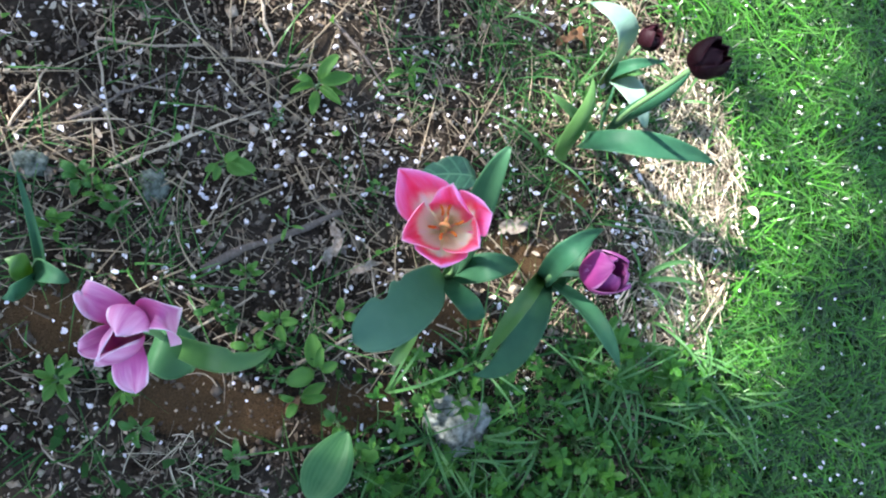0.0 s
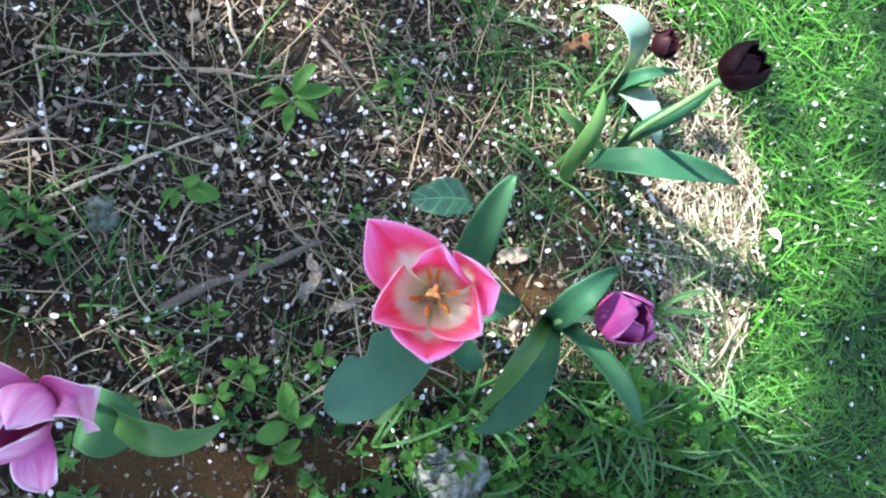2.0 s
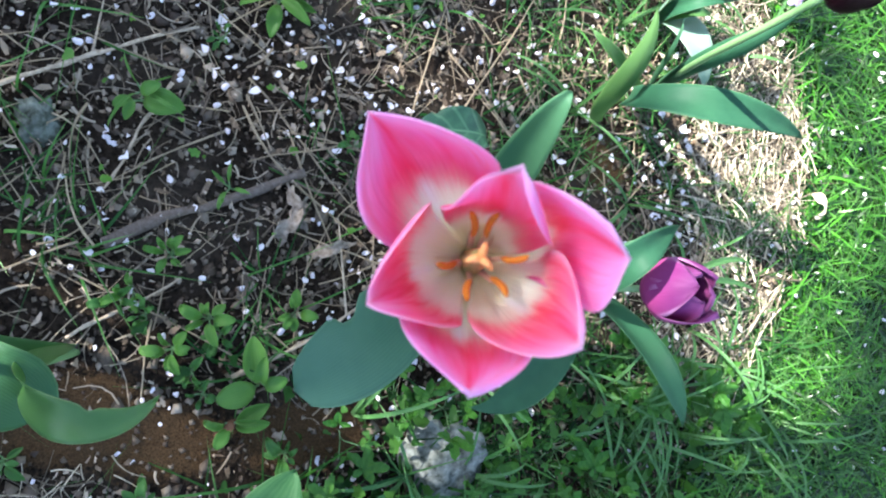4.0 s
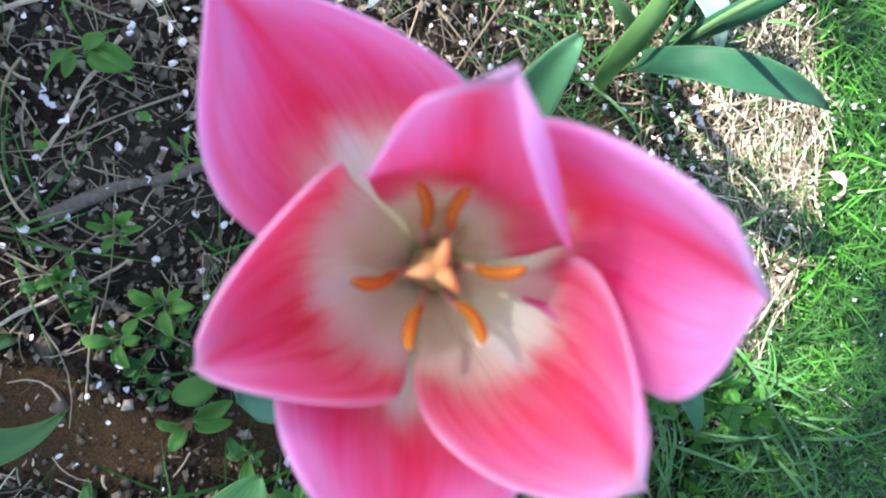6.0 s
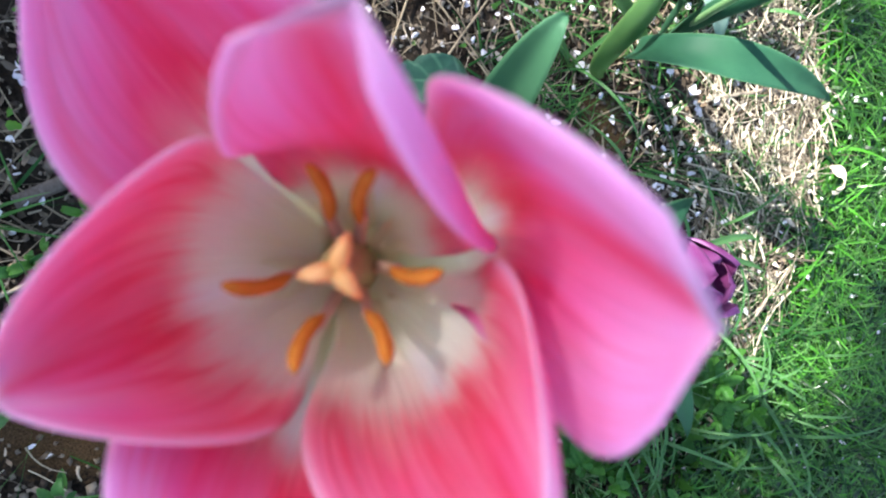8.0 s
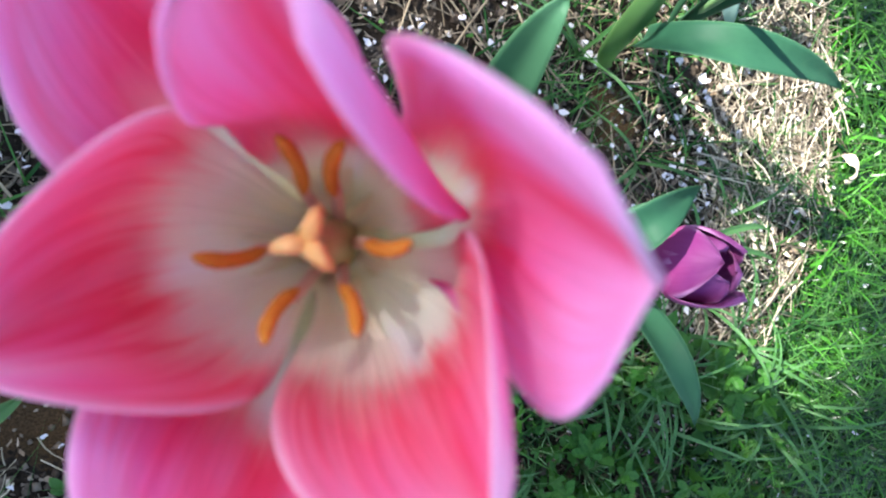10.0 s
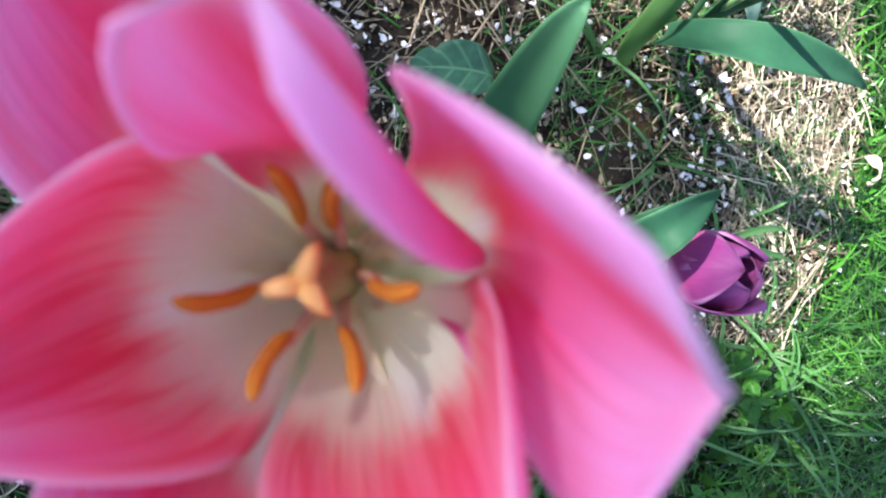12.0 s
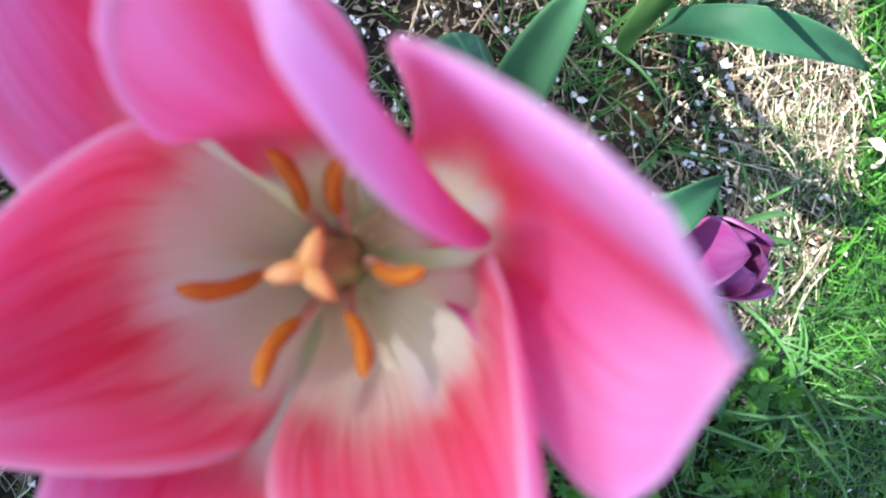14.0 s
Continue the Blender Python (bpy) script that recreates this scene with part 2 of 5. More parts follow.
def wood_mat(name, a, b, per_island=True):
    m = Mat(name)
    grain = m.noise(220.0, 4.0, 0.65)
    c = m.mix(m.grey(grain, (0.3, 0.0), (0.7, 1.0)), a, b)
    if not per_island:
        c = m.mix(m.math("MULTIPLY", m.each(), 0.5), c, (0.12, 0.09, 0.065))
    if per_island:
        c = m.mix(m.math("MULTIPLY", m.math("POWER", m.island(), 2.0), 0.8), c, (0.50, 0.42, 0.31))
        c = m.mix(m.grey(m.math("FRACT", m.math("MULTIPLY", m.island(), 7.31)), (0.55, 0.0), (0.62, 0.7)), c, (0.055, 0.04, 0.03))
    m.put(m.b, "Base Color", c)
    m.b.inputs["Roughness"].default_value = 0.85
    m.b.inputs["Specular IOR Level"].default_value = 0.12
    m.bump(grain, 0.5, 0.001)
    return m.m


LITTER = wood_mat("dry_stalks", (0.090, 0.069, 0.047), (0.29, 0.23, 0.155))
STALK = wood_mat("single_stalks", (0.22, 0.17, 0.105), (0.52, 0.42, 0.27), False)
TWIG = wood_mat("grey_twig_bark", (0.055, 0.045, 0.038), (0.20, 0.175, 0.15), False)
PALE_TWIG = wood_mat("pale_dry_twig", (0.28, 0.22, 0.15), (0.58, 0.49, 0.36), False)
BARK = wood_mat("cherry_bark", (0.06, 0.045, 0.035), (0.14, 0.10, 0.08), False)


def plain_mat(name, a, b, scale=90.0, rough=0.6, relief=0.3, amount=0.0):
    m = Mat(name)
    n1 = m.noise(scale, 4.0, 0.6)
    c = m.mix(m.grey(n1, (0.32, 0.0), (0.68, 1.0)), a, b)
    m.put(m.b, "Base Color", c)
    m.b.inputs["Roughness"].default_value = rough
    m.b.inputs["Specular IOR Level"].default_value = 0.2
    n = m.bump(n1, relief, 0.0015)
    return m.thin(c, amount, rough, n) if amount else m.m


ANTHER = plain_mat("anther", (0.52, 0.19, 0.02), (0.66, 0.28, 0.04), 900.0, 0.8)
FILAMENT = plain_mat("filament", (0.72, 0.45, 0.35), (0.78, 0.60, 0.42), 500.0, 0.5)
PISTIL = plain_mat("pistil", (0.76, 0.46, 0.14), (0.85, 0.60, 0.24), 500.0, 0.5)
OVARY = plain_mat("ovary", (0.36, 0.36, 0.12), (0.45, 0.42, 0.18), 500.0, 0.5)
BLOSSOM = plain_mat("fallen_blossom", (0.84, 0.78, 0.80), (0.92, 0.89, 0.89), 120.0, 0.6, 0.2, 0.3)
STONE = plain_mat("lichen_stone", (0.020, 0.026, 0.016), (0.24, 0.265, 0.235), 75.0, 0.9, 1.0)
DARK_STONE = plain_mat("mossy_stone", (0.020, 0.028, 0.016), (0.15, 0.175, 0.145), 110.0, 0.9, 1.0)
DEAD_LEAF = plain_mat("dead_leaf", (0.12, 0.095, 0.07), (0.36, 0.31, 0.25), 120.0, 0.75, 0.5, 0.15)
SCRAP = wood_mat("leaf_scraps", (0.055, 0.038, 0.026), (0.24, 0.175, 0.11))
CRUMB = wood_mat("soil_crumb", (0.035, 0.025, 0.017), (0.105, 0.080, 0.056))
ORANGE_LEAF = plain_mat("orange_dead_leaf", (0.15, 0.065, 0.03), (0.30, 0.17, 0.085), 110.0, 0.7, 0.5, 0.2)
HUSK = wood_mat("husk_scraps", (0.18, 0.145, 0.10), (0.52, 0.45, 0.34))
PALE_CHIP = plain_mat("pale_bark_chip", (0.42, 0.33, 0.22), (0.74, 0.66, 0.52), 70.0, 0.8, 0.6)
VIOLET = plain_mat("violet_blossom", (0.50, 0.36, 0.62), (0.62, 0.48, 0.72), 200.0, 0.6, 0.2, 0.3)
STEM = stem_mat()


def soil_mat():
    m = Mat("bed_soil")
    p = m.world_place()
    big = m.noise(9.0, 5.0, 0.6, p)
    crumb = m.noise(140.0, 5.0, 0.7, p)
    grit = m.noise(520.0, 3.0, 0.6, p)
    c = m.mix(m.grey(crumb, (0.35, 0.0), (0.7, 1.0)), (0.008, 0.0058, 0.0042), (0.043, 0.031, 0.021))
    c = m.mix(m.grey(big, (0.46, 0.0), (0.70, 0.6)), c, (0.082, 0.066, 0.048))
    a = m.node("Attribute")
    a.attribute_name = "bare"
    loam = m.mix(m.grey(grit, (0.35, 0.0), (0.7, 1.0)), (0.038, 0.023, 0.0115), (0.105, 0.063, 0.030))
    c = m.mix(m.grey(m.math("ADD", a.outputs["Fac"], m.math("MULTIPLY", m.math("SUBTRACT", crumb, 0.5), 1.1)), (0.42, 0.0), (0.62, 1.0)), c, loam)
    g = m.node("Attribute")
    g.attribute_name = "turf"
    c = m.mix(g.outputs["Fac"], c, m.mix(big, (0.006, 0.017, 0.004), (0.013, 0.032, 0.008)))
    m.put(m.b, "Base Color", c)
    m.b.inputs["Roughness"].default_value = 0.95
    m.b.inputs["Specular IOR Level"].default_value = 0.05
    m.bump(m.math("ADD", m.math("MULTIPLY", crumb, 1.0), m.math("MULTIPLY", grit, 0.35)), 0.8, 0.008)
    return m.m


SOIL = soil_mat()

# ---- ground ----
SLOPE = math.tan(radians(17.0))


def gz(x, y):
    """Height of the bank, which levels out far off."""
    return -SLOPE * 4.0 * np.tanh(np.asarray(x, float) / 4.0)


RIM_Y = [-0.60, -0.30, -0.235, -0.155, -0.09, 0.0, 0.23, 0.33, 0.41, 0.52, 0.75, 1.2]
RIM_X = [0.30, 0.42, 0.50, 0.57, 0.61, 0.615, 0.62, 0.63, 0.58, 0.50, 0.42, 0.25]


def turf_edge(y):
    """x of the line where the lawn begins."""
    y = np.asarray(y, float)
    return np.interp(y, RIM_Y, RIM_X) + 0.022 * np.sin(11.0 * y) + 0.012 * np.sin(29.0 * y + 1)


def outside(x, y):
    """How far beyond the rounded rim of the bed."""
    return np.hypot((x + 0.6) / 1.7, (y - 0.2) / 1.5) - 1 + 0.06 * np.sin(5 * np.arctan2(y - 0.2, x + 0.6) + 1)


BARE = [(-0.371, -0.198, 0.10, 0.06), (0.150, 0.016, 0.09, 0.05), (0.015, -0.099, 0.11, 0.05), (-0.141, -0.228, 0.09, 0.05), (-0.524, -0.089, 0.09, 0.06), (0.258, 0.133, 0.05, 0.05), (-0.290, -0.228, 0.08, 0.05)]


def bareness(x, y):
    v = np.zeros(np.shape(x))
    for cx, cy, rx, ry in BARE:
        v = np.maximum(v, np.exp(-(((x - cx) / rx) ** 2 + ((y - cy) / ry) ** 2)))
    return v


def mesh_np(name, verts, faces, mat, uvp=None, smooth=True):
    """One mesh from an array of places and an array of faces of one size (or a list of such arrays)."""
    me = bpy.data.meshes.new(name)
    groups = faces if isinstance(faces, list) else [faces]
    me.vertices.add(len(verts))
    me.vertices.foreach_set("co", np.ascontiguousarray(verts, dtype=np.float32).ravel())
    sizes = np.concatenate([np.full(len(f), f.shape[1]) for f in groups])
    index = np.concatenate([np.asarray(f).ravel() for f in groups]).astype(np.int32)
    me.loops.add(len(index))
    me.loops.foreach_set("vertex_index", index)
    me.polygons.add(len(sizes))
    me.polygons.foreach_set("loop_start", np.concatenate([[0], np.cumsum(sizes)[:-1]]).astype(np.int32))
    me.update(calc_edges=True)
    me.validate()
    if smooth:
        me.polygons.foreach_set("use_smooth", np.ones(len(me.polygons), bool))
    if uvp is not None:
        me.attributes.new("uvp", "FLOAT_VECTOR", "POINT").data.foreach_set("vector", np.ascontiguousarray(uvp, dtype=np.float32).ravel())
    me.materials.append(mat)
    return me


def grid_faces(nu, nv):
    i = (np.arange(nu - 1)[:, None] * nv + np.arange(nv - 1)[None, :]).ravel()
    return np.stack([i, i + 1, i + nv + 1, i + nv], 1)


def far_steps(inner, step, outer):
    near = np.arange(-inner, inner + step / 2, step)
    far = inner * (outer / inner) ** (np.arange(1, 19) / 18.0)
    return np.concatenate([-far[::-1], near, far])


gx, gy = far_steps(1.3, 0.013, 60.0), far_steps(1.1, 0.013, 60.0)
GX, GY = np.meshgrid(gx, gy, indexing="ij")
rough_z = np.array([noise.noise((x * 9, y * 9, 0.3)) * 0.006 + noise.noise((x * 38, y * 38, 5.0)) * 0.004 if abs(x) < 1.4 and abs(y) < 1.2 else 0.0 for x, y in zip(GX.ravel(), GY.ravel())]).reshape(GX.shape)
GZ = gz(GX, GY) + rough_z * np.where(bareness(GX, GY) > 0.4, 0.6, 1.0)
ground_mesh = mesh_np("ground", np.stack([GX, GY, GZ], -1).reshape(-1, 3), grid_faces(len(gx), len(gy))[:, ::-1].copy(), SOIL)
ground_mesh.attributes.new("bare", "FLOAT", "POINT").data.foreach_set("value", bareness(GX, GY).astype(np.float32).ravel())
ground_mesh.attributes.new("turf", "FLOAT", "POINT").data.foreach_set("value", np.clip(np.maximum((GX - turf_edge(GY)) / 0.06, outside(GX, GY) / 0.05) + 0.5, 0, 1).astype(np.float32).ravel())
ground = tagged(new("ground", ground_mesh), "sloping garden bed of dark crumbly soil running into lawn", "ground", kind="structure")


# ---- makers ----
def thing(name, place, label, category, group=""):
    ob = new(name)
    ob.empty_display_size = 0.02
    ob.location = place
    return tagged(ob, label, category, group)


def base_of(parent):
    while parent.parent:
        parent = parent.parent
    return np.array(parent.location)


def part(name, me, parent, label=""):
    """A mesh in world places, hung under its thing or part."""
    base = base_of(parent)
    co = np.empty(len(me.vertices) * 3, np.float32)
    me.vertices.foreach_get("co", co)
    me.vertices.foreach_set("co", (co.reshape(-1, 3) - base).astype(np.float32).ravel())
    ob = new(name, me)
    ob.parent = parent
    return tagged(ob, label)


def bezier(p, n):
    p = np.asarray(p, float)
    t = np.linspace(0, 1, n)[:, None]
    return (1 - t) ** 3 * p[0] + 3 * t * (1 - t) ** 2 * p[1] + 3 * t * t * (1 - t) * p[2] + t**3 * p[3]


def thru(p):
    """Four places of a curve that runs through four given ones."""
    p = np.asarray(p, float)
    return [p[0], (-5 * p[0] + 18 * p[1] - 9 * p[2] + 2 * p[3]) / 6, (2 * p[0] - 9 * p[1] + 18 * p[2] - 5 * p[3]) / 6, p[3]]


def unit(v):
    return v / (np.linalg.norm(v, axis=-1, keepdims=True) + 1e-12)


def sheet(name, P, mat, thick=0.0006, uv=None):
    """A thin curved body from a grid of places."""
    nu, nv = P.shape[:2]
    n = unit(np.cross(np.gradient(P, axis=0), np.gradient(P, axis=1)))
    rimmed = np.ones((nu, nv, 1))
    rimmed[-1], rimmed[:, 0], rimmed[:, -1] = 0.25, 0.25, 0.25
    V = np.concatenate([(P + n * thick * 0.5 * rimmed).reshape(-1, 3), (P - n * thick * 0.5 * rimmed).reshape(-1, 3)])
    f, k = grid_faces(nu, nv), nu * nv
    ring = np.concatenate([np.arange(nv), np.arange(1, nu) * nv + nv - 1, (nu - 1) * nv + np.arange(nv - 2, -1, -1), np.arange(nu - 2, 0, -1) * nv])
    nxt = np.roll(ring, -1)
    rim = np.stack([ring, ring + k, nxt + k, nxt], 1)
    if uv is None:
        u, s = np.meshgrid(np.linspace(0, 1, nu), np.linspace(-1, 1, nv), indexing="ij")
        uv = np.stack([u, s, np.zeros_like(u)], -1)
    uvp = np.concatenate([uv.reshape(-1, 3)] * 2)
    return mesh_np(name, V, np.concatenate([f, f[:, ::-1] + k, rim]), mat, uvp)


def tube(path, radii, sides=8, cap=True):
    """Places and faces of a round bar along a path."""
    path, n = np.asarray(path, float), len(path)
    radii = np.broadcast_to(np.asarray(radii, float), (n,))
    T = unit(np.gradient(path, axis=0))
    ref = np.array([0.0, 0, 1]) if abs(T[0][2]) < 0.8 else np.array([1.0, 0, 0])
    A = unit(np.cross(T, ref))
    B = np.cross(T, A)
    a = np.linspace(0, 2 * np.pi, sides, endpoint=False)
    V = path[:, None] + radii[:, None, None] * (np.cos(a)[None, :, None] * A[:, None] + np.sin(a)[None, :, None] * B[:, None])
    i = np.arange(n - 1)[:, None] * sides
    j = np.arange(sides)[None, :]
    k = (j + 1) % sides
    F = np.stack([i + j, i + k, i + sides + k, i + sides + j], -1).reshape(-1, 4)
    V = V.reshape(-1, 3)
    if cap:
        V = np.concatenate([V, path[:1], path[-1:]])
        c0, c1 = len(V) - 2, len(V) - 1
        m = (n - 1) * sides
        jj = np.arange(sides)
        kk = (jj + 1) % sides
        F2 = np.concatenate([np.stack([np.full(sides, c0), kk, jj], 1), np.stack([np.full(sides, c1), m + jj, m + kk], 1)])
        return V, [F, F2]
    return V, [F]


def rod(name, path, radii, mat, sides=8):
    V, F = tube(path, radii, sides)
    return mesh_np(name, V, F, mat, np.zeros((len(V), 3)))


def leaf_profile(u, widest=0.4, start=0.35, sharp=1.0, power=1.7):
    a = start + (1 - start) * np.sin(np.clip(u / widest, 0, 1) * np.pi / 2)
    t = np.clip((u - widest) / (1 - widest), 0, 1)
    return np.where(u < widest, a, (1 - t**power) ** sharp)


def leaf(name, pts, width, mat, roll=0.0, fold=0.35, wave=0.0, twist=0.0, side=None, nu=22, nv=9, widest=0.4, start=0.35, sharp=1.0, seed=0, thick=0.0009, bites=()):
    """A long leaf along a curve of four places: folded along its middle, with wavy edges."""
    M = bezier(thru(pts), nu)
    T = unit(np.gradient(M, axis=0))
    d = M[-1] - M[0]
    b0 = np.array(side, float) if side is not None else np.array([-d[1], d[0], 0.0])
    B = b0 - (T @ b0)[:, None] * T
    B = unit(B)
    N = np.cross(T, B)
    u = np.linspace(0, 1, nu)
    ang = radians(roll) + radians(twist) * u
    B, N = B * np.cos(ang)[:, None] + N * np.sin(ang)[:, None], N * np.cos(ang)[:, None] - B * np.sin(ang)[:, None]
    w = width / 2 * leaf_profile(u, widest, start, sharp)
    s = np.linspace(-1, 1, nv)
    w = w[:, None] * np.ones(nv)[None]
    for at, reach, depth, which in bites:
        w = w * np.where(np.sign(s)[None] == which, 1 - depth * np.exp(-(((u - at) / reach) ** 4))[:, None], 1)
    lat = w * s[None] * np.cos(fold * np.abs(s))[None]
    up = w * (np.abs(s) ** 1.4)[None] * np.sin(fold)
    up = up + wave * np.sin(u[:, None] * 9 + seed + 2 * np.sign(s)[None]) * (np.abs(s) ** 2)[None]
    P = M[:, None] + B[:, None] * lat[..., None] + N[:, None] * up[..., None]
    return sheet(name, P, mat, thick)


def petal(pts, W, cup=(1.0, 1.0, 0.6), flare=0.0, ripple=0.0, az=0.0, skew=0.0, widest=0.55, start=0.35, sharp=0.8, power=2.0, curl=(0.0, 0.0), seed=0.0, nu=26, nv=21, lean=0.0):
    """Places of a petal in its flower's own axes; az: the side that it stands on, in degrees."""
    M = bezier(pts, nu)
    T = unit(np.gradient(M, axis=0))
    a = radians(az)
    b = np.array([-math.sin(a), math.cos(a), 0.0])
    B = unit(b - (T @ b)[:, None] * T)
    N = np.cross(B, T)
    u = np.linspace(0, 1, nu)
    ang = radians(lean) * u
    B, N = B * np.cos(ang)[:, None] + N * np.sin(ang)[:, None], N * np.cos(ang)[:, None] - B * np.sin(ang)[:, None]
    w = W / 2 * leaf_profile(u, widest, start, sharp, power)
    s = np.linspace(-1, 1, nv)
    c = np.interp(u, [0, 0.5, 1], cup)[:, None] * np.ones(nv)[None]
    th = c * s[None]
    R = w[:, None] / np.maximum(c, 0.05)
    lat = R * np.sin(th) + skew * w[:, None] * u[:, None]
    ins = R * (1 - np.cos(th))
    ramp_u = np.clip((u - 0.35) / 0.65, 0, 1)[:, None] ** 1.2
    out = -ins + flare * w[:, None] * (np.abs(s) ** 3)[None] * ramp_u
    out = out + w[:, None] * ramp_u * (curl[0] * np.clip(-s, 0, 1) ** 2 + curl[1] * np.clip(s, 0, 1) ** 2)[None]
    out = out + ripple * np.sin(7 * u[:, None] + 4.2 * s[None] + seed) * (0.25 + np.abs(s) ** 2)[None] * ramp_u
    return M[:, None] + B[:, None] * lat[..., None] + N[:, None] * out[..., None]


def axes_of(axis, turn=0.0):
    z = unit(np.asarray(axis, float))
    x = unit(np.array([1.0, 0, 0]) - z[0] * z)
    y = np.cross(z, x)
    c, s = math.cos(radians(turn)), math.sin(radians(turn))
    return np.stack([c * x + s * y, -s * x + c * y, z])


# ---- pink tulip ----
def pink_tulip():
    root = np.array([0.016, -0.024, float(gz(0.016, 0)) - 0.004])
    t = thing("pink_tulip", root, "wide open pink tulip with cream heart, growing from the bed", "tulip", "tulips in the bed")
    o = np.array([-0.0842, -0.0282, 0.7056])
    ax = axes_of((-0.112, 0.024, 0.993), -0.6)
    top = o - ax[2] * 0.005
    below = o - ax[2] * 0.12
    part("stem", rod("stem", bezier([root, root + (-0.01, 0, 0.3), below, top], 24), np.linspace(0.0048, 0.0036, 24), STEM, 10), t)
    spec = [
        # outer three, then inner three
        dict(az=130, pts=[(-0.0019, 0.0029, 0.0000), (-0.0173, 0.0205, 0.0039), (-0.0176, 0.0246, 0.0292), (-0.0307, 0.0331, 0.0395)], W=0.0442, cup=(1.1000, 1.0036, 0.3490), flare=-0.069, curl=(-0.5540, 0.0557), widest=0.510, lean=15.5, skew=-0.037, sharp=1.033, power=1.96, seed=0.4),
        dict(az=0, pts=[(0.0038, 0.0000, 0.0000), (0.0293, 0.0117, -0.0059), (0.0137, 0.0087, 0.0497), (0.0271, -0.0006, 0.0660)], W=0.0342, cup=(1.1000, 0.9261, 0.4411), flare=0.088, curl=(-0.4257, 0.1263), widest=0.749, lean=-45.1, skew=0.086, sharp=0.509, power=2.17, seed=1.4),
        dict(az=-104, pts=[(-0.0010, -0.0038, 0.0000), (-0.0066, -0.0266, 0.0040), (-0.0038, -0.0236, 0.0394), (-0.0042, -0.0315, 0.0551)], W=0.0400, cup=(1.1000, 0.8221, 0.3989), flare=0.155, curl=(0.0100, -0.0807), widest=0.486, lean=-3.8, skew=0.022, sharp=0.867, power=2.01, seed=2.4),
        dict(az=71.7, pts=[(0.0010, 0.0029, 0.0000), (0.0042, 0.0184, -0.0019), (0.0121, 0.0072, 0.0361), (0.0033, 0.0164, 0.0684)], W=0.0366, cup=(1.2000, 0.6311, 2.3392), flare=0.181, curl=(0.2666, 0.3043), widest=0.768, lean=-5.9, skew=0.248, sharp=0.310, power=2.10, seed=3.4),
        dict(az=192, pts=[(-0.0029, -0.0010, 0.0000), (-0.0203, -0.0043, 0.0054), (-0.0184, -0.0076, 0.0368), (-0.0279, -0.0134, 0.0424)], W=0.0391, cup=(1.2000, 1.0327, 0.8603), flare=-0.216, curl=(-0.6065, 0.0844), widest=0.533, lean=-14.9, skew=-0.060, sharp=0.910, power=1.90, seed=4.4),
        dict(az=-55, pts=[(0.0019, -0.0029, 0.0000), (0.0175, -0.0183, 0.0037), (0.0113, -0.0145, 0.0395), (0.0195, -0.0196, 0.0579)], W=0.0345, cup=(1.2000, 1.1446, 0.5219), flare=-0.168, curl=(0.0526, -0.4684), widest=0.537, lean=-14.5, skew=0.102, sharp=0.580, power=2.00, seed=5.4),
    ]
    for i, k in enumerate(spec):
        P = petal(ripple=0.0010, nu=34, nv=25, **k)
        part("petal", sheet("petal", P @ ax + o, (PINK, PINK, PINK, PINK_HOOD, PINK_INNER, PINK_INNER)[i], 0.0006), t)
    pp = np.array([(0, 0, -0.004), (0, 0, 0.006), (0, 0, 0.014), (0, 0, 0.021), (0, 0, 0.0250)]) @ ax + o
    pistil = part("pistil", rod("pistil", pp, [0.0046, 0.0036, 0.0031, 0.0025, 0.0018], OVARY, 14), t, "greenish pistil")
    for i in range(3):
        a = radians(75 + 120 * i)
        d = np.array([math.cos(a), math.sin(a), 0])
        lobe = bezier([np.array([0, 0, 0.0238]), d * 0.0014 + (0, 0, 0.0262), d * 0.0030 + (0, 0, 0.0266), d * 0.0044 + (0, 0, 0.0240)], 9)
        part("stigma", rod("stigma", lobe @ ax + o, 0.58 * np.array([0.0014, 0.0019, 0.0021, 0.0021, 0.002, 0.0018, 0.0015, 0.0011, 0.0005]), PISTIL, 10), pistil, "orange stigma lobe")
    for i in range(6):
        a = radians([108, 72, 4, -56, -106, 192][i])
        d = np.array([math.cos(a), math.sin(a), 0])
        side = np.array([-d[1], d[0], 0])
        fil = bezier([d * 0.003 + (0, 0, 0.001), d * 0.005 + (0, 0, 0.008), d * 0.006 + (0, 0, 0.014), d * 0.0072 + (0, 0, 0.0185)], 8)
        st = part("stamen", rod("stamen", fil @ ax + o, np.linspace(0.0011, 0.0006, 8), FILAMENT, 8), t)
        bend = 0.0012 * (1 if i % 2 else -1)
        an = bezier([d * 0.0062 + (0, 0, 0.0180), d * 0.0080 + side * bend + (0, 0, 0.0222), d * 0.0098 + side * bend + (0, 0, 0.0262), d * 0.0118 + (0, 0, 0.0290)], 12)
        part("anther", rod("anther", an @ ax + o, 0.00092 * np.array([0.4, 0.8, 1, 1.05, 1.05, 1.05, 1.05, 1.1, 1.1, 1.0, 0.8, 0.35]), ANTHER, 8), st, "rust orange anther")
    r = root
    part("leaf", leaf("leaf", [r, (-0.035, -0.045, 0.243), (-0.086, -0.078, 0.379), (-0.142, -0.114, 0.422)], 0.066, SHEEN_LEAF, fold=0.22, wave=0.004, widest=0.72, start=0.25, sharp=0.42, seed=1, nu=40, bites=((0.74, 0.05, 0.35, -1), (0.60, 0.03, 0.12, -1))), t)
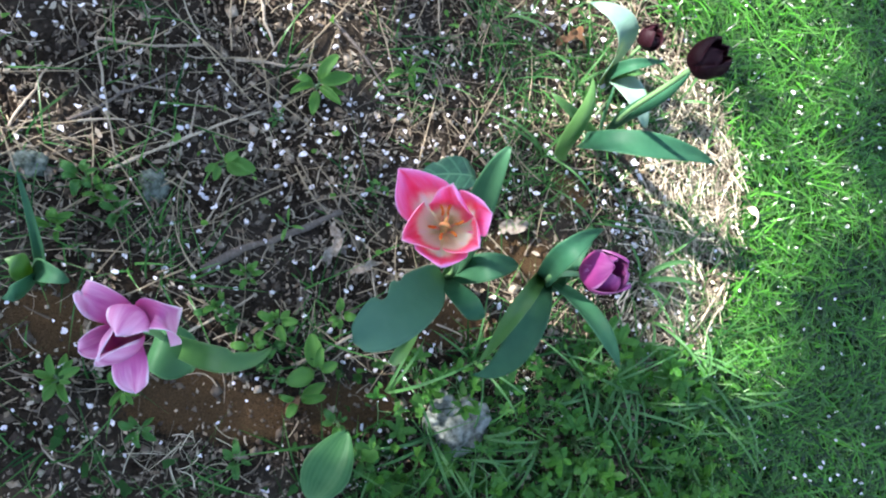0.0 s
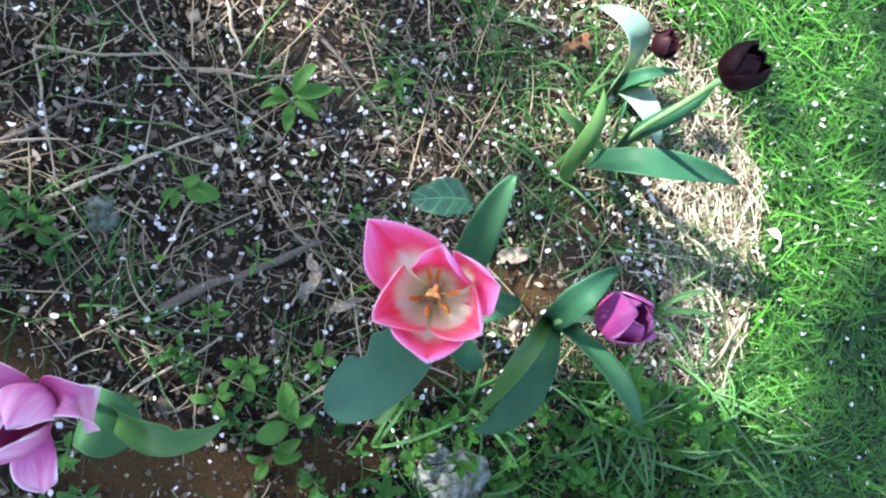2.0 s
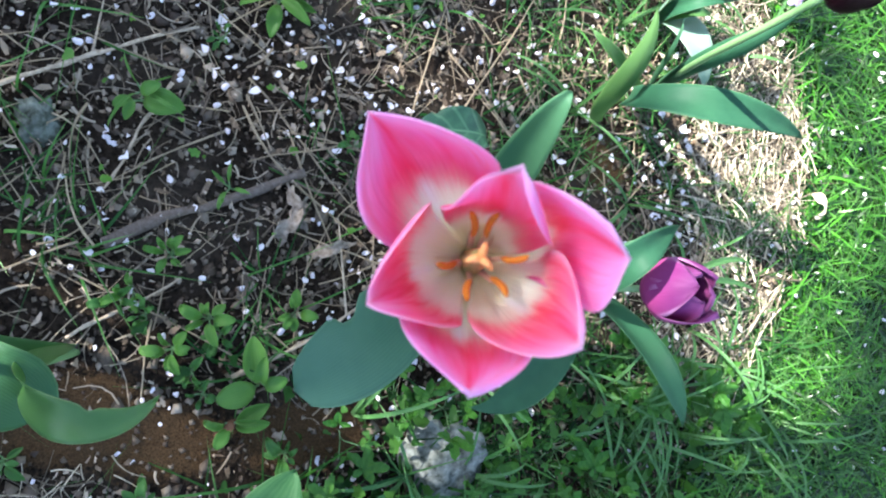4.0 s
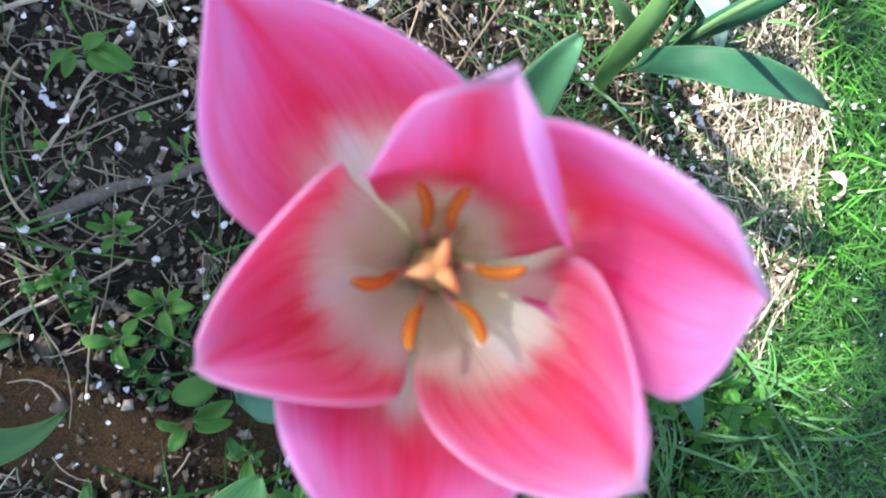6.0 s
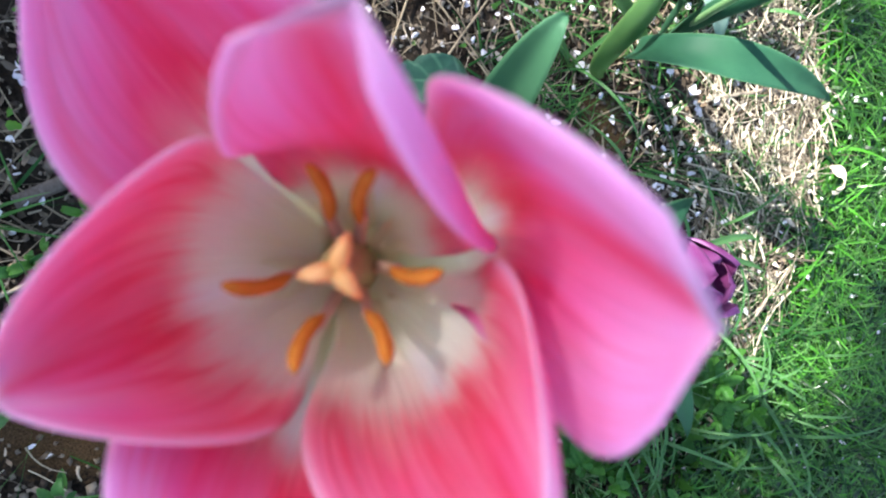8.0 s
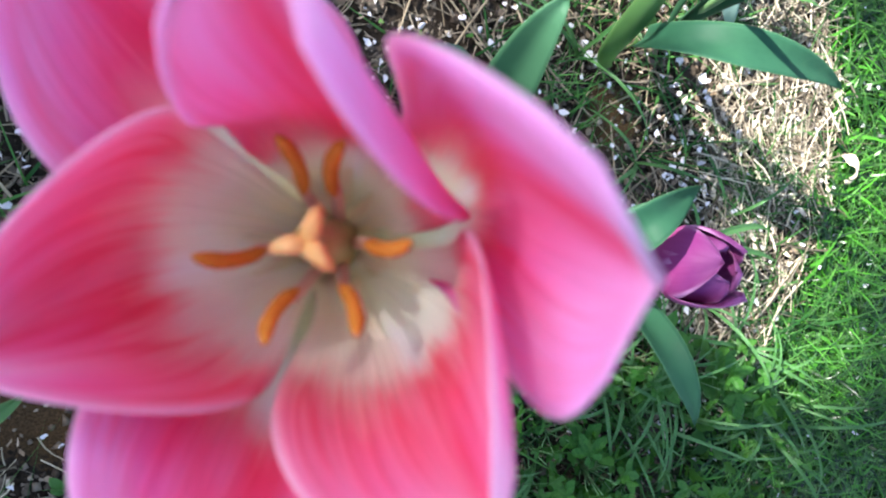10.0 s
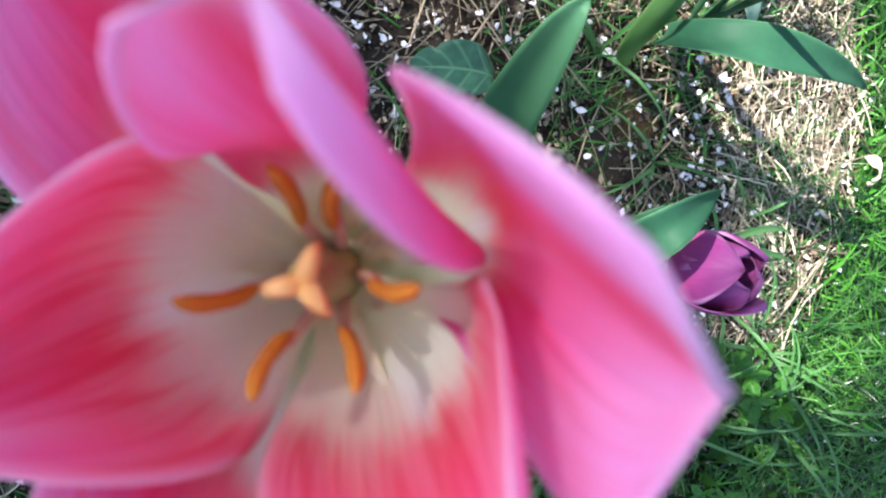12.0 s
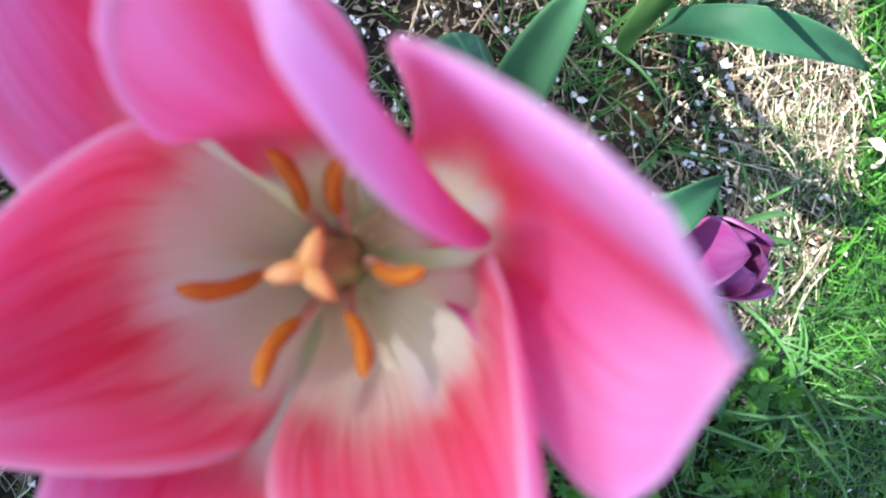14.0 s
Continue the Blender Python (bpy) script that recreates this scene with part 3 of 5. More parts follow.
    part("leaf", leaf("leaf", [r, (0.010, 0.009, 0.229), (0.001, 0.049, 0.441), (0.010, 0.077, 0.510)], 0.040, TULIP_LEAF, fold=0.35, wave=0.001, side=(-1, 0.7, 0.2), widest=0.45, seed=2), t)
    part("leaf", leaf("leaf", [r, (0.026, -0.023, 0.131), (0.047, -0.019, 0.197), (0.104, -0.013, 0.149)], 0.042, TULIP_LEAF, fold=0.25, widest=0.62, start=0.2, sharp=0.6, seed=3), t)
    part("leaf", leaf("leaf", [r, (0.000, -0.048, 0.180), (0.009, -0.072, 0.251), (0.032, -0.091, 0.237)], 0.034, TULIP_LEAF, fold=0.25, widest=0.62, start=0.2, sharp=0.6, seed=4), t)
    part("leaf", leaf("leaf", [r, (-0.042, -0.090, 0.141), (-0.072, -0.129, 0.213), (-0.091, -0.149, 0.219)], 0.022, YOUNG_LEAF, fold=0.6, widest=0.75, start=0.15, sharp=0.6, seed=5), t)
    return t


# ---- purple tulip ----
def closed_flower(t, o, ax, size, width, mat, gape, seeds, broad=1.05):
    """Six petals of a cup that is nearly closed."""
    for i in range(6):
        inner = i % 2
        az = 60 * i + 15 * seeds
        a = radians(az)
        d = np.array([math.cos(a), math.sin(a), 0])
        g = gape * (0.75 if inner else 1.0) * (0.85 + 0.3 * ((i * 37 + seeds * 11) % 10) / 10)
        hgt = size * (0.96 if inner else 1.0) * (0.94 + 0.1 * ((i * 53 + seeds * 7) % 10) / 10)
        r = width * (0.46 if inner else 0.54)
        pts = [d * 0.1 * width, d * r * 1.12 + (0, 0, 0.02 * hgt), d * r * 1.18 + (0, 0, 0.62 * hgt), d * g + (0, 0, hgt)]
        P = petal(pts, width * broad, cup=(1.25, 1.0, 0.75), az=az, ripple=0.0030, flare=0.12 + 0.05 * i, seed=i + seeds, widest=0.5, sharp=0.75, start=0.45, nu=22, nv=15)
        part("petal", sheet("petal", P @ ax + o, mat, 0.0008), t)


def purple_tulip():
    root = np.array([0.202, -0.025, float(gz(0.202, 0)) - 0.004])
    t = thing("purple_tulip", root, "half closed purple tulip with leaning head and broad leaves", "tulip", "tulips in the bed")
    ax = axes_of((0.55, 0.03, 0.84), 35)
    o = np.array([0.1410, -0.0380, 0.3350])
    closed_flower(t, o, ax, 0.058, 0.048, PURPLE, 0.016, 1, 1.22)
    part("stem", rod("stem", bezier(thru([root, (0.132, -0.039, 0.200), (0.107, -0.038, 0.315), o + ax[2] * 0.003]), 24), np.linspace(0.0042, 0.0034, 24), STEM, 10), t)
    r = root
    part("leaf", leaf("leaf", [r, (0.122, -0.058, 0.196), (0.083, -0.132, 0.208), (0.029, -0.170, 0.159)], 0.046, TULIP_LEAF, fold=0.35, wave=0.001, widest=0.6, seed=1), t)
    part("leaf", leaf("leaf", [r, (0.099, -0.046, 0.255), (0.062, -0.094, 0.266), (0.031, -0.157, 0.182)], 0.026, YOUNG_LEAF, fold=0.5, widest=0.55, seed=2), t)
    part("leaf", leaf("leaf", [r, (0.140, -0.048, 0.211), (0.153, -0.093, 0.323), (0.190, -0.157, 0.312)], 0.034, TULIP_LEAF, fold=0.4, widest=0.55, seed=3), t)
    part("leaf", leaf("leaf", [r, (0.116, -0.037, 0.248), (0.100, -0.017, 0.391), (0.165, 0.017, 0.343)], 0.031, TULIP_LEAF, fold=0.35, wave=0.002, widest=0.62, side=(-0.55, 0.83, 0), seed=4), t)
    part("leaf", leaf("leaf", [r, (0.153, -0.037, 0.165), (0.139, -0.017, 0.275), (0.174, 0.007, 0.275)], 0.038, TULIP_LEAF, fold=0.3, widest=0.6, side=(-0.55, 0.83, 0), seed=5), t)
    return t


# ---- maroon tulips ----
def maroon_tulip():
    root = np.array([0.331, 0.244, float(gz(0.331, 0)) - 0.004])
    t = thing("maroon_tulip", root, "tall almost black maroon tulip with broad blue-green leaves", "tulip", "tulips in the bed")
    ax = axes_of((0.62, 0.28, 0.73), 10)
    o = np.array([0.2720, 0.2140, 0.3680])
    closed_flower(t, o, ax, 0.048, 0.043, MAROON, 0.019, 2)
    part("stem", rod("stem", bezier(thru([root, (0.275, 0.218, 0.140), (0.262, 0.209, 0.260), o + ax[2] * 0.003]), 22), np.linspace(0.0042, 0.0034, 22), STEM, 10), t)
    r = root
    part("leaf", leaf("leaf", [r, (0.238, 0.190, 0.085), (0.310, 0.170, 0.150), (0.449, 0.154, 0.096)], 0.044, TULIP_LEAF, fold=0.3, widest=0.62, seed=1), t)
    part("leaf", leaf("leaf", [(0.249, 0.194, float(gz(0.249, 0))), (0.211, 0.185, 0.042), (0.215, 0.215, 0.124), (0.220, 0.273, 0.164)], 0.034, YOUNG_LEAF, fold=0.45, side=(1, 0.1, 0.5), widest=0.5, seed=2), t)
    part("leaf", leaf("leaf", [r, (0.278, 0.219, 0.126), (0.291, 0.221, 0.222), (0.316, 0.242, 0.290)], 0.028, TULIP_LEAF, fold=0.6, widest=0.55, side=(0.5, -0.85, 0), seed=3), t)
    part("leaf", leaf("leaf", [r, (0.274, 0.234, 0.043), (0.253, 0.241, 0.133), (0.257, 0.266, 0.153)], 0.018, TULIP_LEAF, fold=0.6, widest=0.45, seed=8), t)
    part("leaf", leaf("leaf", [r, (0.268, 0.245, -0.018), (0.219, 0.256, 0.039), (0.187, 0.282, 0.049)], 0.024, YOUNG_LEAF, fold=0.4, widest=0.55, seed=9), t)
    return t


def short_maroon_tulip():
    root = np.array([0.342, 0.346, float(gz(0.342, 0)) - 0.004])
    t = thing("maroon_tulip", root, "short almost black maroon tulip with pale shining leaves", "tulip", "tulips in the bed")
    ax = axes_of((0.45, 0.30, 0.84), 40)
    o = np.array([0.3510, 0.3700, 0.0450])
    closed_flower(t, o, ax, 0.040, 0.040, MAROON, 0.015, 3)
    part("stem", rod("stem", bezier([root, root + (0.01, 0.01, 0.04), o - ax[2] * 0.03, o + ax[2] * 0.003], 14), 0.0032, STEM, 10), t)
    r = root
    part("leaf", leaf("leaf", [r, (0.324, 0.361, -0.035), (0.324, 0.390, 0.043), (0.258, 0.440, 0.047)], 0.052, PALE_LEAF, fold=0.25, widest=0.62, start=0.4, sharp=0.7, seed=4), t)
    part("leaf", leaf("leaf", [r, (0.346, 0.341, -0.052), (0.361, 0.299, -0.015), (0.397, 0.251, -0.057)], 0.044, PALE_LEAF, fold=0.25, widest=0.55, start=0.5, sharp=0.7, seed=5), t)
    part("leaf", leaf("leaf", [r, (0.326, 0.343, -0.015), (0.349, 0.342, 0.030), (0.420, 0.363, -0.007)], 0.024, TULIP_LEAF, fold=0.4, widest=0.5, seed=6), t)
    part("leaf", leaf("leaf", [r, (0.341, 0.348, -0.041), (0.357, 0.343, -0.014), (0.393, 0.351, -0.035)], 0.022, YOUNG_LEAF, fold=0.4, widest=0.5, seed=7), t)
    return t


# ---- lilac tulip ----
def lilac_tulip():
    root = np.array([-0.372, -0.129, float(gz(-0.372, 0)) - 0.004])
    t = thing("lilac_tulip", root, "blown pale lilac tulip with drooping white-edged petals", "tulip", "tulips in the bed")
    o = np.array([-0.3324, -0.0973, 0.5280])
    ax = axes_of((-0.15, -0.15, 0.97))
    part("stem", rod("stem", bezier([root, root + (0.01, 0, 0.2), o - (0.0, 0.0, 0.15), o], 24), np.linspace(0.0045, 0.0035, 24), STEM, 10), t)
    spec = [
        dict(az=122, pts=[(0, 0.003, 0), (-0.012, 0.022, 0.008), (-0.030, 0.036, 0.030), (-0.046, 0.034, 0.022)], W=0.046, cup=(1.0, 0.7, 0.5), flare=-0.4),
        dict(az=12, pts=[(0.003, 0.001, 0), (0.026, 0.026, 0.016), (0.054, 0.026, 0.036), (0.044, -0.014, 0.000)], W=0.040, cup=(1.0, 0.9, 0.6), flare=-0.5),
        dict(az=-92, pts=[(0, -0.003, 0), (0.0, -0.024, 0.005), (0.002, -0.036, 0.014), (0.001, -0.056, 0.000)], W=0.040, cup=(1.0, 0.5, 0.3), flare=0.1),
        dict(az=198, pts=[(-0.003, 0, 0), (-0.022, -0.006, 0.008), (-0.030, -0.008, 0.034), (-0.042, -0.012, 0.036)], W=0.036, cup=(1.0, 0.9, 0.7), flare=-0.2),
        dict(az=55, pts=[(0.001, 0.002, 0), (0.024, 0.030, 0.006), (0.026, 0.028, 0.050), (0.012, 0.004, 0.054)], W=0.056, cup=(1.2, 1.15, 0.9), flare=0.1),
        dict(az=-60, pts=[(0.002, -0.002, 0), (0.016, -0.022, 0.006), (0.010, -0.024, 0.046), (-0.008, -0.014, 0.055)], W=0.052, cup=(1.2, 1.1, 0.7), flare=0.3),
        dict(az=170, pts=[(-0.002, 0.001, 0), (-0.024, 0.002, 0.006), (-0.018, -0.006, 0.046), (-0.004, -0.014, 0.057)], W=0.052, cup=(1.2, 1.1, 0.8), flare=0.25),
    ]
    for i, k in enumerate(spec):
        k["pts"] = [(x * 0.74, y, z) for x, y, z in k["pts"]]
        k["W"] *= 0.84
        part("petal", sheet("petal", petal(ripple=0.0038, seed=i * 1.7, sharp=0.65, **k) @ ax + o, LILAC, 0.0008), t)
    r = root
    part("leaf", leaf("leaf", [r, (-0.321, -0.117, 0.383), (-0.266, -0.128, 0.462), (-0.224, -0.116, 0.436)], 0.030, YOUNG_LEAF, fold=0.30, wave=0.003, widest=0.5, seed=2, nu=36, bites=((0.72, 0.03, 0.30, 1),)), t)
    part("leaf", leaf("leaf", [r, (-0.360, -0.112, 0.342), (-0.338, -0.119, 0.386), (-0.315, -0.146, 0.365)], 0.056, GREEN_LEAF, fold=0.15, wave=0.002, widest=0.75, start=0.25, sharp=0.45, seed=3), t)
    return t


def leafy_tulip():
    root = np.array([-0.558, -0.029, float(gz(-0.558, 0)) - 0.004])
    t = thing("tulip_leaves", root, "clump of green tulip leaves without a flower", "tulip", "tulips in the bed")
    r = root
    part("leaf", leaf("leaf", [r, (-0.526, -0.011, 0.225), (-0.513, 0.036, 0.294), (-0.522, 0.085, 0.318)], 0.018, TULIP_LEAF, fold=0.5, seed=1), t)
    part("leaf", leaf("leaf", [r, (-0.520, -0.026, 0.244), (-0.491, -0.035, 0.277), (-0.478, -0.041, 0.263)], 0.030, TULIP_LEAF, fold=0.4, seed=2), t)
    part("leaf", leaf("leaf", [r, (-0.534, -0.027, 0.249), (-0.528, -0.022, 0.288), (-0.541, -0.017, 0.293)], 0.034, YOUNG_LEAF, fold=0.3, seed=3, side=(0.4, 1, 0)), t)
    part("leaf", leaf("leaf", [r, (-0.527, -0.047, 0.247), (-0.527, -0.056, 0.288), (-0.546, -0.062, 0.284)], 0.034, TULIP_LEAF, fold=0.3, seed=4, side=(0.4, 1, 0)), t)
    return t


pink_tulip()
purple_tulip()
maroon_tulip()
short_maroon_tulip()
lilac_tulip()
leafy_tulip()


# ---- ground cover ----
def blades(name, x, y, height, width, lean, mat, lift=0.0, droop=0.35, segs=4, az=None):
    """Many grass blades as one mesh: each a narrow ribbon that bends over."""
    n = len(x)
    az = rng.uniform(0, 2 * np.pi, n) if az is None else az
    d = np.stack([np.cos(az), np.sin(az), np.zeros(n)], 1)
    side = np.stack([-np.sin(az), np.cos(az), np.zeros(n)], 1)
    side = unit(side + 0.5 * rng.normal(size=(n, 3)) * np.array([1, 1, 0.3]))
    base = np.stack([x, y, gz(x, y) + lift], 1)
    u = np.linspace(0, 1, segs + 1)
    bow = rng.normal(0, 0.8, n) * height * np.clip(lean, 0.4, 1.6)
    across = np.stack([-np.sin(az), np.cos(az), np.zeros(n)], 1)
    V = []
    UV = []
    for k, t in enumerate(u):
        c = base + across * (bow * t * t)[:, None] + d * (lean * height * (0.35 * t + 0.65 * t * t))[:, None] + np.array([0, 0, 1.0]) * (height * (t - droop * lean * t * t))[:, None]
        w = width * (1 - t**2.2) * 0.5
        if k < segs:
            V += [c - side * w[:, None], c + side * w[:, None]]
            UV += [np.stack([np.full(n, t), np.full(n, -1.0), np.zeros(n)], 1), np.stack([np.full(n, t), np.full(n, 1.0), np.zeros(n)], 1)]
        else:
            V.append(c)
            UV.append(np.stack([np.full(n, t), np.zeros(n), np.zeros(n)], 1))
    V, UV = np.stack(V, 1), np.stack(UV, 1)
    per = 2 * segs + 1
    o = (np.arange(n) * per)[:, None]
    quads = np.concatenate([o + np.array([2 * k, 2 * k + 1, 2 * k + 3, 2 * k + 2]) for k in range(segs - 1)])
    tris = o + np.array([2 * segs - 2, 2 * segs - 1, 2 * segs])
    return mesh_np(name, V.reshape(-1, 3), [quads, tris], mat, UV.reshape(-1, 3))


def scatter(n, x0, x1, y0, y1):
    return rng.uniform(x0, x1, n), rng.uniform(y0, y1, n)


# lawn: tufts whose long blades arch over together
tx, ty = scatter(5200, 0.10, 1.5, -0.72, 0.92)
edge = tx - turf_edge(ty)
keep = rng.uniform(size=len(tx)) < np.clip(edge / 0.07 + 0.35, 0, 1) * np.where((ty < -0.20) & (tx < 0.55), 0.45, 1)
tx, ty = tx[keep], ty[keep]
per = 8
lush = np.array([noise.noise((a * 8, b * 8, 2.0)) for a, b in zip(tx, ty)])
x = np.repeat(tx, per) + rng.normal(0, 0.009, len(tx) * per)
y = np.repeat(ty, per) + rng.normal(0, 0.009, len(tx) * per)
flow = np.array([noise.noise((a * 4.5, b * 4.5, 6.0)) * 7.0 for a, b in zip(tx, ty)])
az = np.repeat(flow + rng.normal(0, 0.7, len(tx)), per) + rng.normal(0, 0.8, len(x))
hgt = rng.gamma(3.0, 0.0102, len(x)).clip(0.012, 0.080) * np.repeat(np.clip(1 + 1.1 * lush, 0.45, 1.7), per)
tagged(new("lawn_grass", blades("lawn_grass", x, y, hgt, rng.uniform(0.0018, 0.0046, len(x)), rng.uniform(0.5, 2.2, len(x)), GRASS, az=az, droop=0.43, segs=5)), "bright green uneven lawn grass beside the bed", "grass", kind="stuff")
x, y = scatter(13000, 0.30, 1.5, -0.72, 0.92)
keep = rng.uniform(size=len(x)) < np.clip((x - turf_edge(y)) / 0.05 + 0.5, 0, 1)
x, y = x[keep], y[keep]
tagged(new("lawn_grass", blades("lawn_grass", x, y, rng.uniform(0.012, 0.036, len(x)), rng.uniform(0.0028, 0.0066, len(x)), rng.uniform(0.9, 2.6, len(x)), GRASS, droop=0.30, segs=5, lift=0.012)), "short curly grass blades in the lawn", "grass", kind="stuff")
# low layer whose dark colour gives the shade at the lawn's base
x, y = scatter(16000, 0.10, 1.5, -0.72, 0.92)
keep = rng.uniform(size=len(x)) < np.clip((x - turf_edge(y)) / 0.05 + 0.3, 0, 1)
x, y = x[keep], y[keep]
tagged(new("low_turf", blades("low_turf", x, y, rng.uniform(0.012, 0.03, len(x)), rng.uniform(0.0012, 0.0028, len(x)), rng.uniform(0.3, 1.5, len(x)), SHADED_TURF)), "short dense turf, darkened as the shade under the lawn's longer blades", "grass", kind="stuff")

# the lawn goes on round the bed, in coarser blades
x, y = scatter(60000, -4.2, 4.2, -3.8, 4.2)
near = (x > 0.0) & (x < 1.48) & (y > -0.70) & (y < 0.90)
keep = ((outside(x, y) > rng.normal(0, 0.02, len(x))) | (x > turf_edge(np.clip(y, -0.6, 2)) + 0.02)) & ~near & (rng.uniform(size=len(x)) < np.clip(1.5 - np.hypot(x - 0.3, y) / 4.2, 0, 1))
x, y = x[keep], y[keep]
tagged(new("lawn_grass", blades("lawn_grass", x, y, rng.uniform(0.03, 0.09, len(x)), rng.uniform(0.005, 0.012, len(x)), rng.uniform(0.3, 1.6, len(x)), GRASS, segs=3)), "green uneven lawn grass all round the bed", "grass", kind="stuff")

# grass in the bed: thin tufts
tx, ty = scatter(250, -0.7, 0.62, -0.5, 0.6)
more = rng.uniform(size=len(tx)) < np.where(ty < -0.15, 1.0, np.where((tx > 0.08) & (tx < 0.5), 0.95, 0.45))
more = more & (bareness(tx, ty) < 0.35)
tx, ty = tx[more], ty[more]
cnt = 11
x, y = np.repeat(tx, cnt) + rng.normal(0, 0.018, len(tx) * cnt), np.repeat(ty, cnt) + rng.normal(0, 0.018, len(tx) * cnt)
tagged(new("bed_grass", blades("bed_grass", x, y, rng.uniform(0.02, 0.07, len(x)), rng.uniform(0.0018, 0.0040, len(x)), rng.uniform(0.7, 2.1, len(x)), ARCH_GRASS, droop=0.42, segs=5)), "thin wild grass tufts in the bed", "grass", kind="stuff")

tx, ty = scatter(80, 0.12, 0.62, -0.16, 0.42)
tx, ty = tx[bareness(tx, ty) < 0.35], ty[bareness(tx, ty) < 0.35]
x, y = np.repeat(tx, 7) + rng.normal(0, 0.014, len(tx) * 7), np.repeat(ty, 7) + rng.normal(0, 0.014, len(tx) * 7)
tagged(new("bed_grass", blades("bed_grass", x, y, rng.uniform(0.025, 0.075, len(x)), rng.uniform(0.0014, 0.0036, len(x)), rng.uniform(0.4, 1.8, len(x)), ARCH_GRASS)), "young green grass sprouting through the straw", "grass", kind="stuff")

# long grass along the lower rim of the bed
x, y = scatter(650, -0.25, 0.75, -0.62, -0.13)
keep = (y < -0.17 - 0.25 * np.clip(0.1 - x, 0, 1) + 0.05 * np.sin(12 * x)) & (x < 0.75)
x, y = x[keep], y[keep]
tagged(new("long_grass", blades("long_grass", x, y, rng.uniform(0.03, 0.09, len(x)), rng.uniform(0.0020, 0.0042, len(x)), rng.uniform(1.0, 2.2, len(x)), BED_GRASS, droop=0.42, segs=5)), "long dark green grass on the rim of the bed", "grass", kind="stuff")
x, y = scatter(260, -0.20, 0.72, -0.60, -0.12)
keep = y < -0.15 - 0.25 * np.clip(0.1 - x, 0, 1) + 0.05 * np.sin(12 * x)
x, y = x[keep], y[keep]
tagged(new("long_grass", blades("long_grass", x, y, rng.uniform(0.05, 0.12, len(x)), rng.uniform(0.0030, 0.0058, len(x)), rng.uniform(0.9, 2.0, len(x)), ARCH_GRASS, droop=0.42, segs=6)), "long arching green grass blades over the weeds", "grass", kind="stuff")


def ribbons(name, x, y, length, width, mat, z_spread, curve, sides=4, label="", category="", segs=4):
    """Many thin dry stalks as one mesh, lying criss-cross on the ground."""
    Vs, Fs, off = [], [], 0
    for i in range(len(x)):
        a = rng.uniform(0, 2 * np.pi)
        L = length[i]
        t = np.linspace(-0.5, 0.5, segs + 1)
        bend = rng.normal(0, curve)
        tilt = rng.normal(0, 0.10)
        px = x[i] + L * (t * math.cos(a) - bend * t * t * math.sin(a))
        py = y[i] + L * (t * math.sin(a) + bend * t * t * math.cos(a))
        pz = gz(px, py) + abs(rng.normal(0, z_spread)) + np.abs(tilt) * L * (t + 0.5) * 0.5 + width[i] * 0.4
        V, F = tube(np.stack([px, py, pz], 1), width[i] * np.linspace(1.0, 0.55, segs + 1) / 2, sides, False)
        Vs.append(V)
        Fs.append(F[0] + off)
        off += len(V)
    V = np.concatenate(Vs)
    me = mesh_np(name, V, np.concatenate(Fs), mat, np.zeros((len(V), 3)))
    return tagged(new(name, me), label, category, kind="stuff")


x, y = scatter(6600, -0.85, 0.66, -0.55, 0.75)
far_x, far_y = scatter(2600, -2.1, 0.5, -1.1, 1.6)
far_keep = (outside(far_x, far_y) < 0) & ((far_x < -0.85) | (far_y < -0.55) | (far_y > 0.75))
x, y = np.concatenate([x, far_x[far_keep]]), np.concatenate([y, far_y[far_keep]])
keep = (x < turf_edge(y) + 0.03) & (rng.uniform(size=len(x)) > bareness(x, y) * 0.97) & (rng.uniform(size=len(x)) < np.where(y < -0.2, 0.45, 1))
x, y = x[keep], y[keep]
ribbons("dry_stalks", x, y, rng.gamma(1.2, 0.017, len(x)) + 0.007, rng.uniform(0.0006, 0.0017, len(x)) * rng.choice([1.0, 1.0, 1.5, 2.4], len(x)), LITTER, 0.007, 0.45, label="tangle of dry brown stalks lying on the bed", category="plant litter")
x, y = scatter(4300, 0.24, 0.70, -0.22, 0.62)
keep = (x < turf_edge(y) + 0.01) & (rng.uniform(size=len(x)) < np.clip((x - 0.36 - 0.03 * np.sin(8 * y)) / 0.07, 0, 1) * np.where(y < 0.06, 0.70, 1.0) * np.clip((0.46 - y) / 0.10, 0.12, 1))
x, y = x[keep], y[keep]
ribbons("bleached_straw", x, y, rng.gamma(2.2, 0.026, len(x)) + 0.015, rng.uniform(0.0008, 0.0018, len(x)) * rng.choice([1.0, 1.0, 1.6, 2.4], len(x)), STRAW, 0.012, 0.5, label="bleached straw between bed and lawn", category="straw")

x, y = np.concatenate([rng.normal(-0.40, 0.035, 30), rng.normal(-0.34, 0.03, 30)]), np.concatenate([rng.normal(-0.275, 0.022, 30), rng.normal(-0.305, 0.02, 30)])
ribbons("dry_straw", x, y, rng.uniform(0.015, 0.055, len(x)), rng.uniform(0.0008, 0.0020, len(x)), STRAW, 0.010, 0.5, label="small heap of dry straw on the bed", category="straw")


